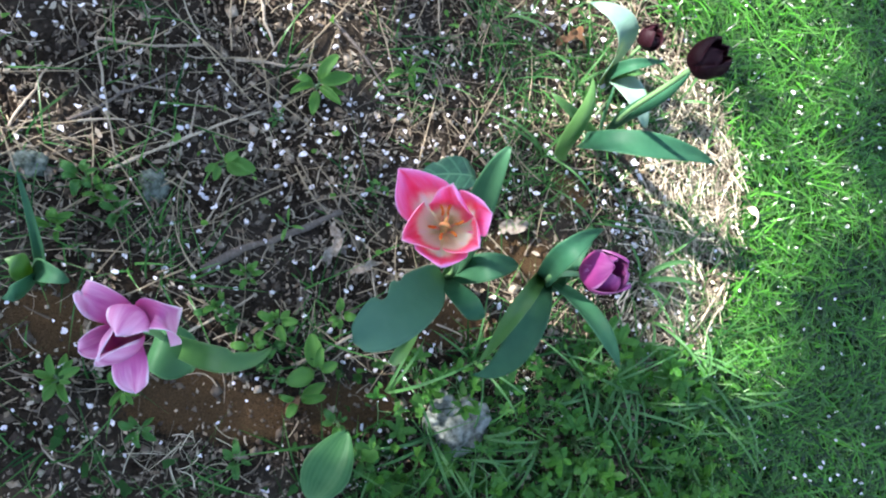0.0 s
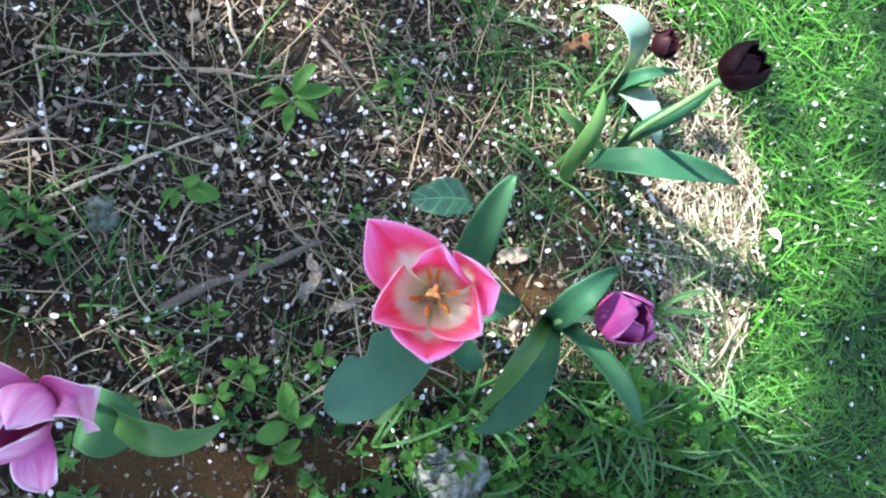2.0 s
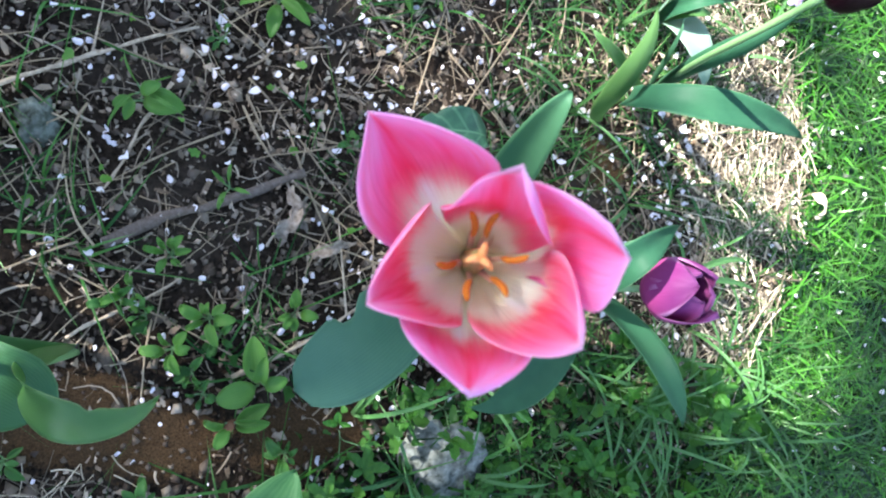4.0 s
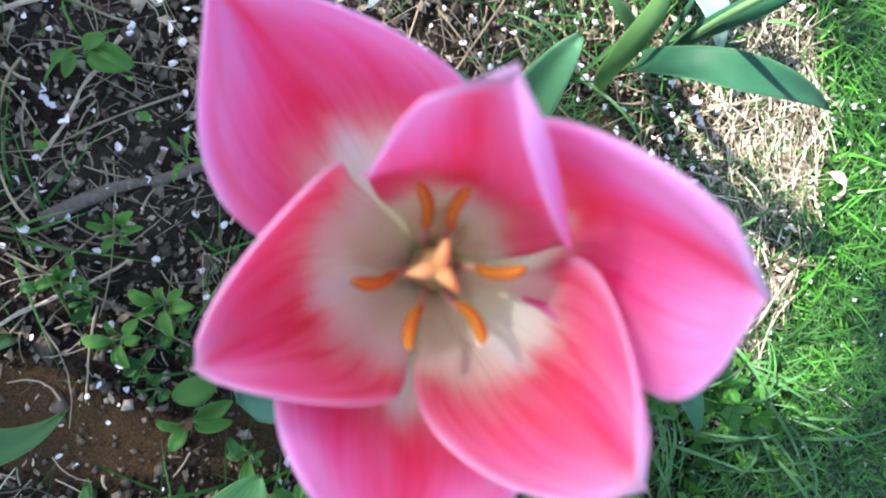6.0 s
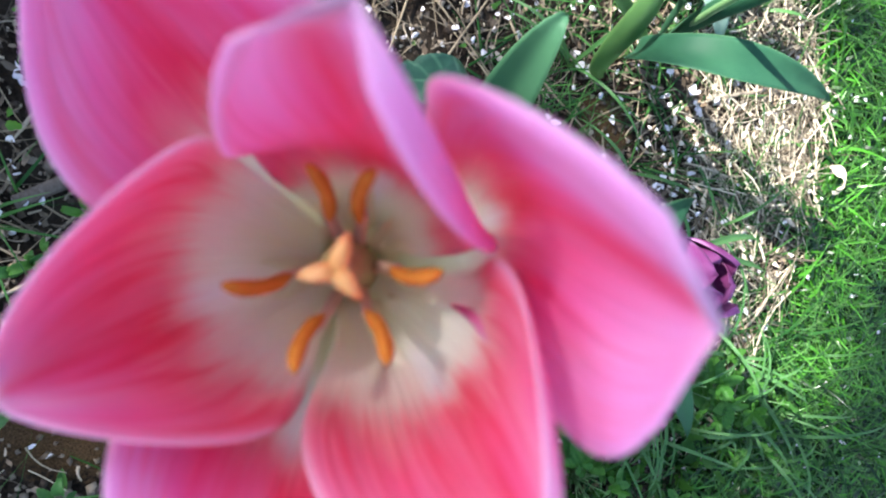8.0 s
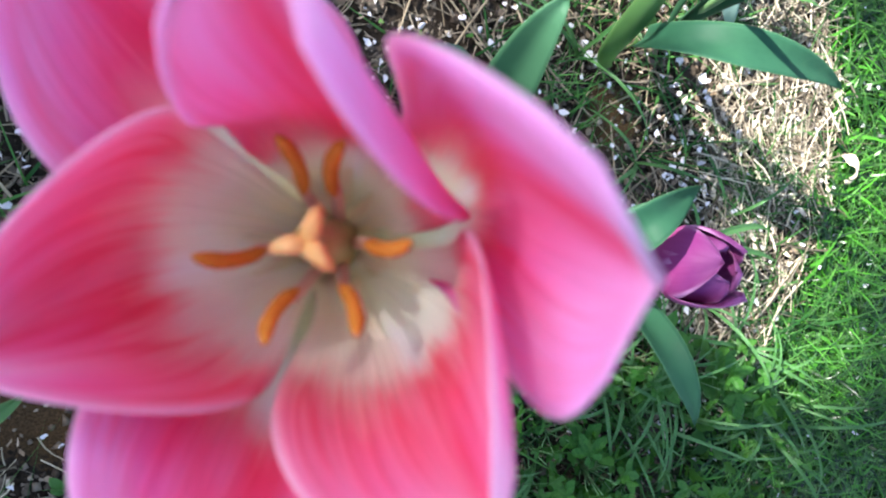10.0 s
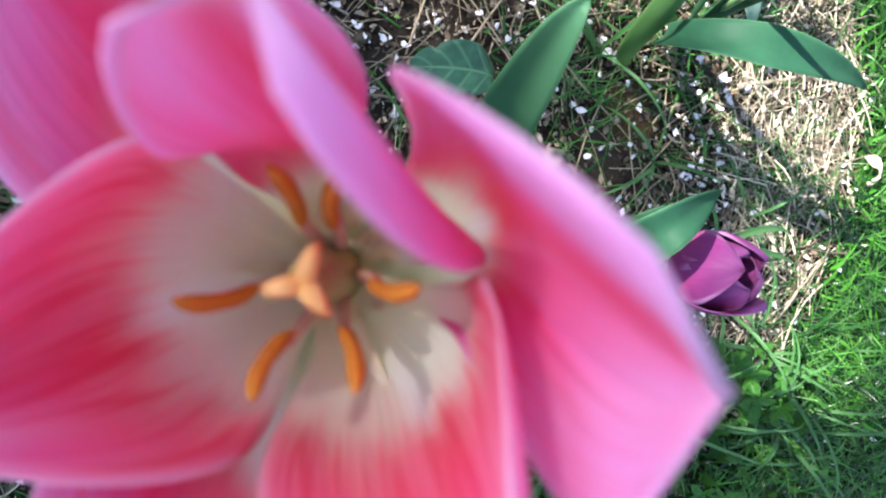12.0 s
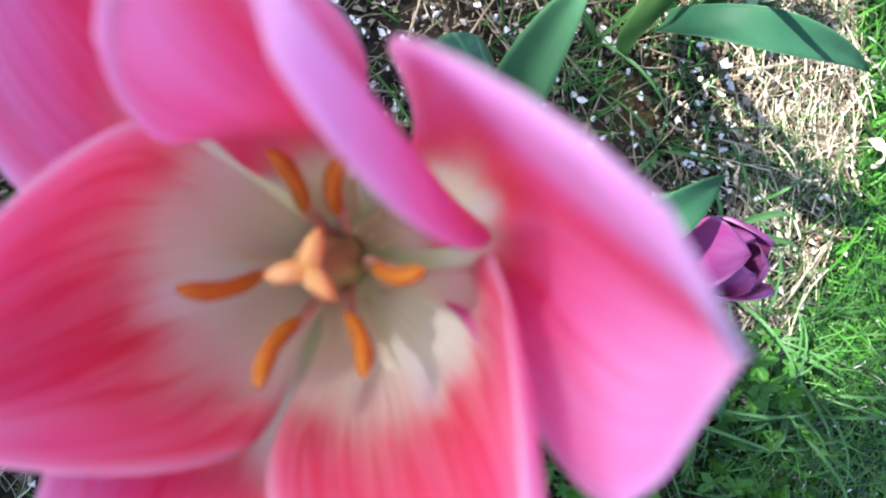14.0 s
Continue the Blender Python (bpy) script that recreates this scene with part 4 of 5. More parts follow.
def flakes(name, x, y, size, mat, label, category, lift=0.003, cup=0.25, tilt=0.35, aspect=0.8, rim=8, where=None):
    """Many small curled petals or leaf scraps as one mesh."""
    n = len(x)
    a = np.linspace(0, 2 * np.pi, rim, endpoint=False)
    shape = np.stack([np.cos(a) * (1 + 0.12 * np.cos(2 * a)), aspect * np.sin(a), np.zeros(rim)], 1)
    V = np.empty((n, rim + 1, 3))
    for i in range(n):
        m = Euler((rng.normal(0, tilt), rng.normal(0, tilt), rng.uniform(0, 6.28))).to_matrix()
        s = shape * (1 + 0.18 * rng.normal(size=(rim, 1)))
        s[:, 2] = cup * (s[:, 0] ** 2) + 0.1 * rng.normal(size=rim)
        p = np.concatenate([s, [[0, 0, -0.05]]]) * size[i] / 2
        V[i] = p @ np.array(m).T + (x[i], y[i], float(gz(x[i], y[i])) + lift + rng.uniform(0, 0.010))
    o = (np.arange(n) * (rim + 1))[:, None]
    F = np.concatenate([o + np.array([k, (k + 1) % rim, rim]) for k in range(rim)])
    me = mesh_np(name, V.reshape(-1, 3), F, mat, np.zeros((n * (rim + 1), 3)))
    return tagged(new(name, me), label, category, kind="stuff")


x, y = scatter(2900, -0.85, 0.75, -0.55, 0.75)
clump = np.array([noise.noise((a * 7, b * 7, 8.0)) for a, b in zip(x, y)])
keep = (rng.uniform(size=len(x)) < np.clip(0.5 + 1.3 * clump, 0.06, 1)) & (rng.uniform(size=len(x)) > 0.7 * bareness(x, y))
x, y = x[keep], y[keep]
flakes("fallen_blossoms", x, y, rng.gamma(7.0, 0.00100, len(x)).clip(0.0038, 0.0125), BLOSSOM, "white fallen cherry blossom petals strewn over the bed", "petals", lift=0.006, tilt=0.65, cup=0.4)
x, y = rng.normal(0.40, 0.12, 80), rng.normal(0.05, 0.14, 80)
flakes("fallen_blossoms", x, y, rng.uniform(0.006, 0.011, len(x)), BLOSSOM, "drift of white cherry blossom petals on the straw", "petals", lift=0.012)
x, y = scatter(260, 0.55, 1.4, -0.65, 0.8)
flakes("fallen_blossoms", x, y, rng.uniform(0.006, 0.010, len(x)), BLOSSOM, "white fallen cherry blossom petals caught in the lawn", "petals", lift=0.018)
x, y = rng.normal(0.47, 0.06, 170), rng.normal(0.07, 0.12, 170)
keep = x < turf_edge(y) + 0.02
x, y = x[keep], y[keep]
flakes("bark_chips", x, y, rng.uniform(0.004, 0.018, len(x)), PALE_CHIP, "bleached bark chips and husks on the straw", "bark chips", lift=0.008, aspect=0.45)
x, y = scatter(5600, -0.85, 0.62, -0.5, 0.75)
keep = rng.uniform(size=len(x)) > bareness(x, y)
x, y = x[keep], y[keep]
flakes("leaf_scraps", x, y, np.minimum(rng.gamma(2.0, 0.0032, len(x)) + 0.004, 0.018), SCRAP, "brown scraps of dead leaves on the soil", "leaf litter", lift=0.002, aspect=0.45, rim=5, tilt=0.6)
x, y = scatter(6200, -0.85, 0.62, -0.5, 0.75)
keep = (rng.uniform(size=len(x)) > bareness(x, y)) & (x < turf_edge(y))
x, y = x[keep], y[keep]
flakes("husk_scraps", x, y, rng.gamma(2.0, 0.0014, len(x)) + 0.002, HUSK, "tiny pale husks and splinters strewn over the soil", "plant litter", lift=0.004, aspect=0.4, rim=5, tilt=0.5)


def crumbs(n, x0, x1, y0, y1):
    """Soil crumbs: small uneven lumps, as one mesh."""
    x, y = scatter(n, x0, x1, y0, y1)
    keep = (x < turf_edge(y)) & (rng.uniform(size=n) > 0.6 * bareness(x, y))
    x, y = x[keep], y[keep]
    n = len(x)
    six = np.array([(1, 0, 0), (0, 1, 0), (-1, 0, 0), (0, -1, 0), (0, 0, 0.8), (0, 0, -0.8)], float)
    V = six[None] * (1 + 0.35 * rng.normal(size=(n, 6, 1))) * (rng.gamma(2.0, 0.0011, n) + 0.0012)[:, None, None]
    a = rng.uniform(0, 6.28, n)
    c, k = np.cos(a)[:, None], np.sin(a)[:, None]
    V = np.stack([V[..., 0] * c - V[..., 1] * k, V[..., 0] * k + V[..., 1] * c, V[..., 2]], -1)
    V = V + np.stack([x, y, gz(x, y) + 0.002], 1)[:, None]
    o = (np.arange(n) * 6)[:, None]
    F = np.concatenate([o + np.array(t) for t in ((0, 1, 4), (1, 2, 4), (2, 3, 4), (3, 0, 4), (1, 0, 5), (2, 1, 5), (3, 2, 5), (0, 3, 5))])
    me = mesh_np("soil_crumbs", V.reshape(-1, 3), F, CRUMB, np.zeros((n * 6, 3)))
    return tagged(new("soil_crumbs", me), "grey-brown crumbs of dry soil in the bed", "soil", kind="stuff")


crumbs(15000, -0.85, 0.62, -0.5, 0.75)


# ---- single blossoms and stalks in the middle of the bed ----
def one_flake(seed):
    k = 10
    a = np.linspace(0, 2 * np.pi, k, endpoint=False)
    r = np.random.default_rng(seed)
    lob = 1 + 0.12 * np.cos(2 * a) + 0.07 * r.normal(size=k)
    lob[0] *= 0.8
    V = np.stack([np.cos(a) * lob, 0.78 * np.sin(a) * lob, 0.28 * (np.cos(a) * lob) ** 2 + 0.06 * r.normal(size=k)], 1)
    V = np.concatenate([V, [[0, 0, -0.05]], V * 0.97 - (0, 0, 0.08), [[0, 0, -0.13]]]) * 0.5
    j = np.arange(k)
    n = (j + 1) % k
    tris = np.concatenate([np.stack([j, n, np.full(k, k)], 1), np.stack([n + k + 1, j + k + 1, np.full(k, 2 * k + 1)], 1)])
    return mesh_np("blossom_petal", V, [tris, np.stack([j, j + k + 1, n + k + 1, n], 1)], BLOSSOM, np.zeros((len(V), 3)))


FLAKES = [one_flake(i) for i in range(6)]
fx, fy = scatter(420, -0.40, 0.45, -0.20, 0.42)
keep = (rng.uniform(size=len(fx)) > 0.7 * bareness(fx, fy))
fx, fy = fx[keep][:230], fy[keep][:230]
for i in range(len(fx)):
    ob = new("blossom_petal", FLAKES[i % 6])
    ob.location = (fx[i], fy[i], float(gz(fx[i], fy[i])) + rng.uniform(0.008, 0.014))
    ob.rotation_euler = (rng.normal(0, 0.35), rng.normal(0, 0.35), rng.uniform(0, 6.28))
    ob.scale = (rng.uniform(0.0050, 0.0105),) * 3
    tagged(ob, "white fallen cherry blossom petal on the litter", "petal", "fallen blossom petals")


def one_stalk(seed):
    r = np.random.default_rng(seed)
    t = np.linspace(-0.5, 0.5, 9)
    P = np.stack([t, 0.06 * r.normal() * np.sin(4 * t + r.uniform(-1, 1)) + np.cumsum(r.normal(0, 0.005, 9)), 0.03 * np.cos(3 * t) + np.cumsum(r.normal(0, 0.004, 9))], 1)
    V, F = tube(P, 0.013 * np.linspace(1, 0.5, 9) * (1 + 0.2 * r.normal(size=9).clip(-1, 1)), 6)
    return mesh_np("dry_stalk", V, F, STALK, np.zeros((len(V), 3)))


STALKS = [one_stalk(i) for i in range(8)]
sx, sy = scatter(300, -0.62, 0.40, -0.20, 0.45)
keep = (bareness(sx, sy) < 0.4)
sx, sy = sx[keep][:220], sy[keep][:220]
for i in range(len(sx)):
    ob = new("dry_stalk", STALKS[i % 8])
    az, L = rng.uniform(0, 6.28), rng.uniform(0.04, 0.13)
    fall = math.atan(SLOPE * math.cos(az))
    ob.location = (sx[i], sy[i], float(gz(sx[i], sy[i])) + rng.uniform(0.007, 0.013))
    ob.rotation_euler = (rng.uniform(0, 6.28), fall + rng.normal(0, 0.06), az)
    ob.scale = (L, L * 0.9, L * 0.9)
    tagged(ob, "dry pale stalk lying on the litter", "stalk", "dry stalks on the bed")


LONG_STALKS = [one_stalk(20 + i) for i in range(8)]
sx, sy = scatter(110, -0.62, 0.30, -0.12, 0.45)
sx, sy = sx[bareness(sx, sy) < 0.4][:40], sy[bareness(sx, sy) < 0.4][:40]
for i in range(len(sx)):
    ob = new("dry_stalk", LONG_STALKS[i % 8])
    az, L = rng.normal(0.6, 0.9), rng.uniform(0.10, 0.24)
    fall = math.atan(SLOPE * math.cos(az))
    ob.location = (sx[i], sy[i], float(gz(sx[i], sy[i])) + rng.uniform(0.009, 0.015))
    ob.rotation_euler = (rng.uniform(0, 6.28), fall + rng.normal(0, 0.03), az)
    ob.scale = (L, L * 0.55, L * 0.55)
    tagged(ob, "long thin dry stalk lying across the litter", "stalk", "dry stalks on the bed")


# ---- twigs and a broken branch ----
def twig(a, b, r0, r1, mat, label, bow=0.1, lift=0.006, fork=0.0, name="dead_twig"):
    a, b = np.array(a, float), np.array(b, float)
    n = 18
    t = np.linspace(0, 1, n)[:, None]
    L = np.linalg.norm(b - a)
    perp = np.array([-(b - a)[1], (b - a)[0]]) / L
    r0, r1 = r0 * 0.75, r1 * 0.7
    kink = np.cumsum(rng.normal(0, 0.0014, (n, 1)), 0) * (1 - np.abs(2 * t - 1)) * min(1.0, L / 0.12)
    xy = a + (b - a) * t + perp * kink + perp * L * bow * 0.6 * np.sin(np.pi * t) + perp * 0.0015 * np.sin(9 * t + a[0] * 40) * t
    z = gz(xy[:, 0], xy[:, 1]) + lift + r0
    th = thing(name, (a[0], a[1], float(z[0])), label, "twig", "dead twigs on the bed")
    P = np.concatenate([xy, z[:, None]], 1)
    rad = np.linspace(r0, r1, n) * (1 + 0.22 * rng.normal(size=n).clip(-1.2, 1.2))
    part("shaft", rod("shaft", P, rad, mat, 9), th)
    if fork:
        k = 9
        dirn = (b - a) / L
        q = P[k] + np.concatenate([dirn * 0.4 + perp * fork, [0.1]]) * L * np.linspace(0, 0.45, 7)[:, None]
        part("fork", rod("fork", q, np.linspace(r1 * 1.1, r1 * 0.4, 7), mat, 7), th)
    return th


twig((-0.352, -0.018), (-0.154, 0.075), 0.0085, 0.0065, TWIG, "broken grey-brown branch lying on the soil", 0.05, 0.002, name="broken_branch")
twig((-0.477, 0.114), (-0.273, 0.221), 0.0042, 0.0022, PALE_TWIG, "long pale dry twig on the bed", 0.03, 0.008, 0.5)
twig((-0.296, 0.157), (-0.355, 0.034), 0.0032, 0.0020, PALE_TWIG, "pale dry twig on the bed", -0.04, 0.010)
twig((-0.587, 0.166), (-0.544, 0.259), 0.0030, 0.0018, PALE_TWIG, "pale dry twig on the bed", 0.06, 0.008)
twig((-0.493, 0.297), (-0.467, 0.142), 0.0026, 0.0016, PALE_TWIG, "thin straight dry stalk on the bed", 0.02, 0.008)
twig((-0.523, 0.182), (-0.393, 0.268), 0.0036, 0.0020, TWIG, "grey twig on the bed", -0.04, 0.006, 0.6)
twig((-0.179, 0.391), (-0.046, 0.234), 0.0036, 0.0026, TWIG, "dark curved twig on the bed", 0.06, 0.006)
twig((-0.278, 0.399), (-0.257, 0.325), 0.0036, 0.0026, PALE_TWIG, "pale dry twig on the bed", 0.02, 0.006)
twig((-0.493, 0.300), (-0.353, 0.312), 0.0034, 0.0022, PALE_TWIG, "pale dry twig on the bed", 0.03, 0.006)
twig((-0.313, 0.297), (-0.188, 0.306), 0.0038, 0.0024, PALE_TWIG, "pale dry twig on the bed", -0.05, 0.006)
twig((-0.220, -0.156), (-0.001, -0.006), 0.0034, 0.0020, PALE_TWIG, "forked pale twig arching over the bed", -0.08, 0.014, 0.8)
twig((-0.378, -0.115), (-0.278, -0.051), 0.0026, 0.0016, PALE_TWIG, "thin pale twig on the bed", 0.10, 0.010, 0.6)
twig((0.007, 0.453), (0.009, 0.389), 0.0024, 0.0014, PALE_TWIG, "thin pale twig on the bed", 0.02, 0.008)
twig((0.417, 0.193), (0.522, 0.222), 0.0042, 0.0030, PALE_TWIG, "bleached twig on the straw", 0.03, 0.012)
twig((0.496, 0.150), (0.530, 0.084), 0.0030, 0.0020, PALE_TWIG, "thin bleached twig on the straw", -0.10, 0.012)
twig((0.576, 0.134), (0.605, 0.084), 0.0030, 0.0018, PALE_TWIG, "thin bleached twig on the straw", -0.06, 0.012)
twig((0.512, -0.120), (0.592, -0.026), 0.0030, 0.0018, PALE_TWIG, "bleached twig at the lawn's rim", -0.10, 0.016, 0.5)


# ---- stones ----
def stone(place, size, mat, label, seed):
    x, y = place
    bm = bmesh.new()
    bmesh.ops.create_icosphere(bm, subdivisions=4, radius=1.0)
    for v in bm.verts:
        p = v.co.copy()
        k = 1 + 0.5 * noise.noise(p * 1.3 + Vector((seed, 0, 0))) + 0.22 * noise.noise(p * 4.0 + Vector((seed, 3, 0))) + 0.10 * noise.noise(p * 11.0)
        v.co = Vector((p.x * size[0], p.y * size[1], p.z * size[2])) * k
    for f in bm.faces:
        f.smooth = True
    me = bpy.data.meshes.new("stone")
    bm.to_mesh(me)
    bm.free()
    me.materials.append(mat)
    ob = tagged(new("stone", me), label, "stone", "stones in the bed")
    ob.location = (x, y, float(gz(x, y)) + size[2] * 0.35)
    return ob


stone((0.023, -0.266), (0.052, 0.050, 0.030), STONE, "pale lichen-covered stone among weeds", 1.0)
stone((-0.567, 0.118), (0.022, 0.020, 0.013), DARK_STONE, "small grey mossy stone on the bed", 4.0)
stone((-0.416, 0.101), (0.018, 0.024, 0.013), DARK_STONE, "small grey mossy stone on the bed", 7.0)


# ---- broad-leaved weeds ----
def small_leaf(base, az, length, width, rise, mat, fold=0.3, seed=0, sharp=0.8):
    d = np.array([math.cos(az), math.sin(az), 0.0])
    b = np.asarray(base, float)
    pts = [b, b + d * length * 0.3 + (0, 0, rise), b + d * length * 0.7 + (0, 0, rise * 1.2), b + d * length + (0, 0, rise * 0.8)]
    return leaf("leaf", pts, width, mat, fold=fold, nu=10, nv=5, widest=0.45, start=0.15, sharp=sharp, seed=seed, thick=0.0005)


def weed(place, n, length, width, height, mat, label, az0=0.0, spread=360, tiers=1, angles=None):
    x, y = place
    root = np.array([x, y, float(gz(x, y))])
    t = thing("weed", root, label, "weed", "weeds in the bed")
    for k in range(n):
        a = radians(angles[k] if angles else az0 + spread * k / n + rng.uniform(-32, 32))
        h = height * (1 - 0.35 * (k % (tiers + 1)))
        s = rng.uniform(0.5, 1.2) if n > 1 else 1.0
        top = root + (math.cos(a) * 0.006, math.sin(a) * 0.006, h)
        part("stalk", rod("stalk", bezier([root, root + (0, 0, h * 0.5), top - (0, 0, h * 0.2), top], 6), 0.0009, STEM, 6), t)
        part("leaf", small_leaf(top, a, length * s, width * s, rng.uniform(-0.004, 0.022), mat, fold=rng.uniform(0.3, 0.9), seed=k, sharp=1.05), t)
    return t


def round_leaf():
    r = np.array([0.069, 0.136, float(gz(0.069, 0))])
    t = thing("weed", r, "single dark rounded leaf with pale veins", "weed", "weeds in the bed")
    part("stalk", rod("stalk", bezier([r, r + (0, 0, 0.02), r + (0, 0, 0.05), r + (-0.008, 0, 0.058)], 8), 0.0011, STEM, 6), t)
    part("leaf", leaf("leaf", [(0.060, 0.137, 0.044), (0.034, 0.138, 0.062), (-0.000, 0.136, 0.070), (-0.030, 0.132, 0.070)], 0.056, ROUND_LEAF, fold=0.15, wave=0.004, widest=0.45, start=0.45, sharp=0.6, nu=30, nv=11, bites=((0.93, 0.03, 0.3, 1), (0.7, 0.04, 0.16, -1), (0.35, 0.04, 0.12, 1))), t)


LIGHT = "bright green broad-leaved weed seedling in the bed"
weed((-0.193, 0.270), 8, 0.046, 0.022, 0.030, WEED_LEAF, LIGHT, angles=(172, 205, 150, 12, -18, 262, 50, 320), tiers=2)
weed((-0.326, 0.135), 4, 0.038, 0.026, 0.025, WEED_LEAF, LIGHT, angles=(28, 205, 250, 350))
weed((-0.326, 0.145), 5, 0.045, 0.005, 0.015, WEED_LEAF, "thin-leaved green weed in the bed", 120)
weed((-0.189, -0.165), 4, 0.042, 0.030, 0.035, WEED_LEAF, LIGHT, angles=(80, 100, 20, 200))
weed((-0.217, -0.206), 4, 0.040, 0.026, 0.030, WEED_LEAF, LIGHT, angles=(30, 5, 160, 240))
weed((-0.048, 0.316), 8, 0.030, 0.010, 0.018, WEED_LEAF, LIGHT, 0, tiers=2)
weed((-0.289, -0.025), 9, 0.016, 0.009, 0.014, WEED_LEAF, LIGHT, 0, tiers=2)
weed((-0.247, -0.093), 8, 0.022, 0.014, 0.022, WEED_LEAF, LIGHT, 30, tiers=2)
weed((-0.282, -0.126), 8, 0.024, 0.015, 0.022, WEED_LEAF, LIGHT, 30, tiers=2)
weed((-0.156, -0.084), 6, 0.020, 0.014, 0.024, WEED_LEAF, LIGHT, 60, tiers=1)
weed((-0.477, 0.082), 8, 0.022, 0.014, 0.02, WEED_LEAF, LIGHT, 0, tiers=2)
weed((-0.529, 0.036), 7, 0.022, 0.016, 0.02, WEED_LEAF, LIGHT, 0, tiers=2)
weed((-0.518, -0.163), 10, 0.024, 0.014, 0.03, WEED_LEAF, LIGHT, 0, tiers=2)
weed((-0.442, -0.179), 8, 0.022, 0.012, 0.03, WEED_LEAF, LIGHT, 0, tiers=2)
weed((-0.323, -0.066), 6, 0.018, 0.010, 0.015, WEED_LEAF, LIGHT, 0, tiers=1)
weed((-0.234, 0.051), 4, 0.022, 0.006, 0.02, WEED_LEAF, LIGHT, 70)
weed((0.044, 0.469), 4, 0.030, 0.022, 0.02, WEED_LEAF, LIGHT, 70)
weed((-0.200, -0.352), 1, 0.112, 0.076, 0.05, PALE_WEED, "large pale green oval weed leaf at the rim of the bed", angles=(62,))
for px, py, count, size in ((-0.335, -0.075, 7, 0.017), (-0.310, -0.090, 6, 0.015), (-0.236, -0.112, 8, 0.018), (-0.262, -0.150, 7, 0.016), (-0.250, -0.175, 6, 0.015), (-0.425, -0.235, 8, 0.020), (-0.30, -0.285, 9, 0.020), (-0.16, -0.245, 8, 0.022), (-0.12, -0.30, 7, 0.024), (-0.500, 0.105, 8, 0.020), (-0.455, 0.060, 7, 0.018), (-0.250, 0.215, 6, 0.016), (-0.10, 0.115, 6, 0.014)):
    weed((px, py), count, size, size * 0.62, 0.018, GREEN_WEED, "cluster of small dark green seedlings in the bed", 20, tiers=2)
round_leaf()


def broad_grass():
    r = np.array([0.402, -0.030, float(gz(0.402, 0)) - 0.003])
    t = thing("grass_plant", r, "broad-bladed grass plant sprouting from the straw", "grass")
    for tip, mid, near, w in (((0.500, 0.002, -0.095), (0.453, 0.008, -0.066), (0.410, -0.006, -0.068), 0.011), ((0.521, -0.036, -0.110), (0.465, -0.024, -0.080), (0.416, -0.023, -0.074), 0.011), ((0.449, -0.070, -0.094), (0.424, -0.055, -0.076), (0.406, -0.042, -0.076), 0.008), ((0.359, 0.040, -0.055), (0.363, 0.023, -0.045), (0.377, -0.001, -0.060), 0.006)):
        part("blade", leaf("blade", [r, near, mid, tip], w, ARCH_LEAF, fold=0.5, widest=0.45, start=0.5, sharp=0.9, thick=0.0005), t)


broad_grass()


def arching_grass(x, y, n):
    """A clump of long blades that rise and arch over to all sides."""
    r = np.array([x, y, float(gz(x, y)) - 0.003])
    t = thing("grass_plant", r, "clump of long arching green grass on the rim", "grass", "grass clumps on the rim")
    for k in range(n):
        a, L = rng.uniform(0, 6.28), rng.uniform(0.07, 0.16)
        d, e = np.array([math.cos(a), math.sin(a), 0.0]), np.array([-math.sin(a), math.cos(a), 0.0]) * rng.normal(0, 0.22)
        h = L * rng.uniform(0.35, 0.7)
        pts = [r, r + d * L * 0.22 + e * L * 0.10 + (0, 0, h * 0.75), r + d * L * 0.62 + e * L * 0.45 + (0, 0, h), r + d * L + e * L + (0, 0, h * rng.uniform(0.2, 0.8))]
        part("blade", leaf("blade", pts, rng.uniform(0.0035, 0.0065), ARCH_LEAF, fold=0.5, widest=0.35, start=0.6, sharp=0.9, nu=14, nv=5, thick=0.0004), t)


ax_, ay_ = scatter(120, -0.16, 0.60, -0.50, -0.14)
on_rim = ay_ < -0.155 - 0.30 * np.clip(0.06 - ax_, 0, 1)
for a, b in list(zip(ax_[on_rim], ay_[on_rim]))[:44]:
    arching_grass(a, b, int(rng.integers(3, 6)))
for a, b in ((0.20, 0.20), (0.30, 0.08), (0.27, 0.33), (0.45, 0.02), (0.42, -0.10), (0.13, 0.44), (0.36, -0.14), (0.50, 0.33)):
    arching_grass(a, b, 4)


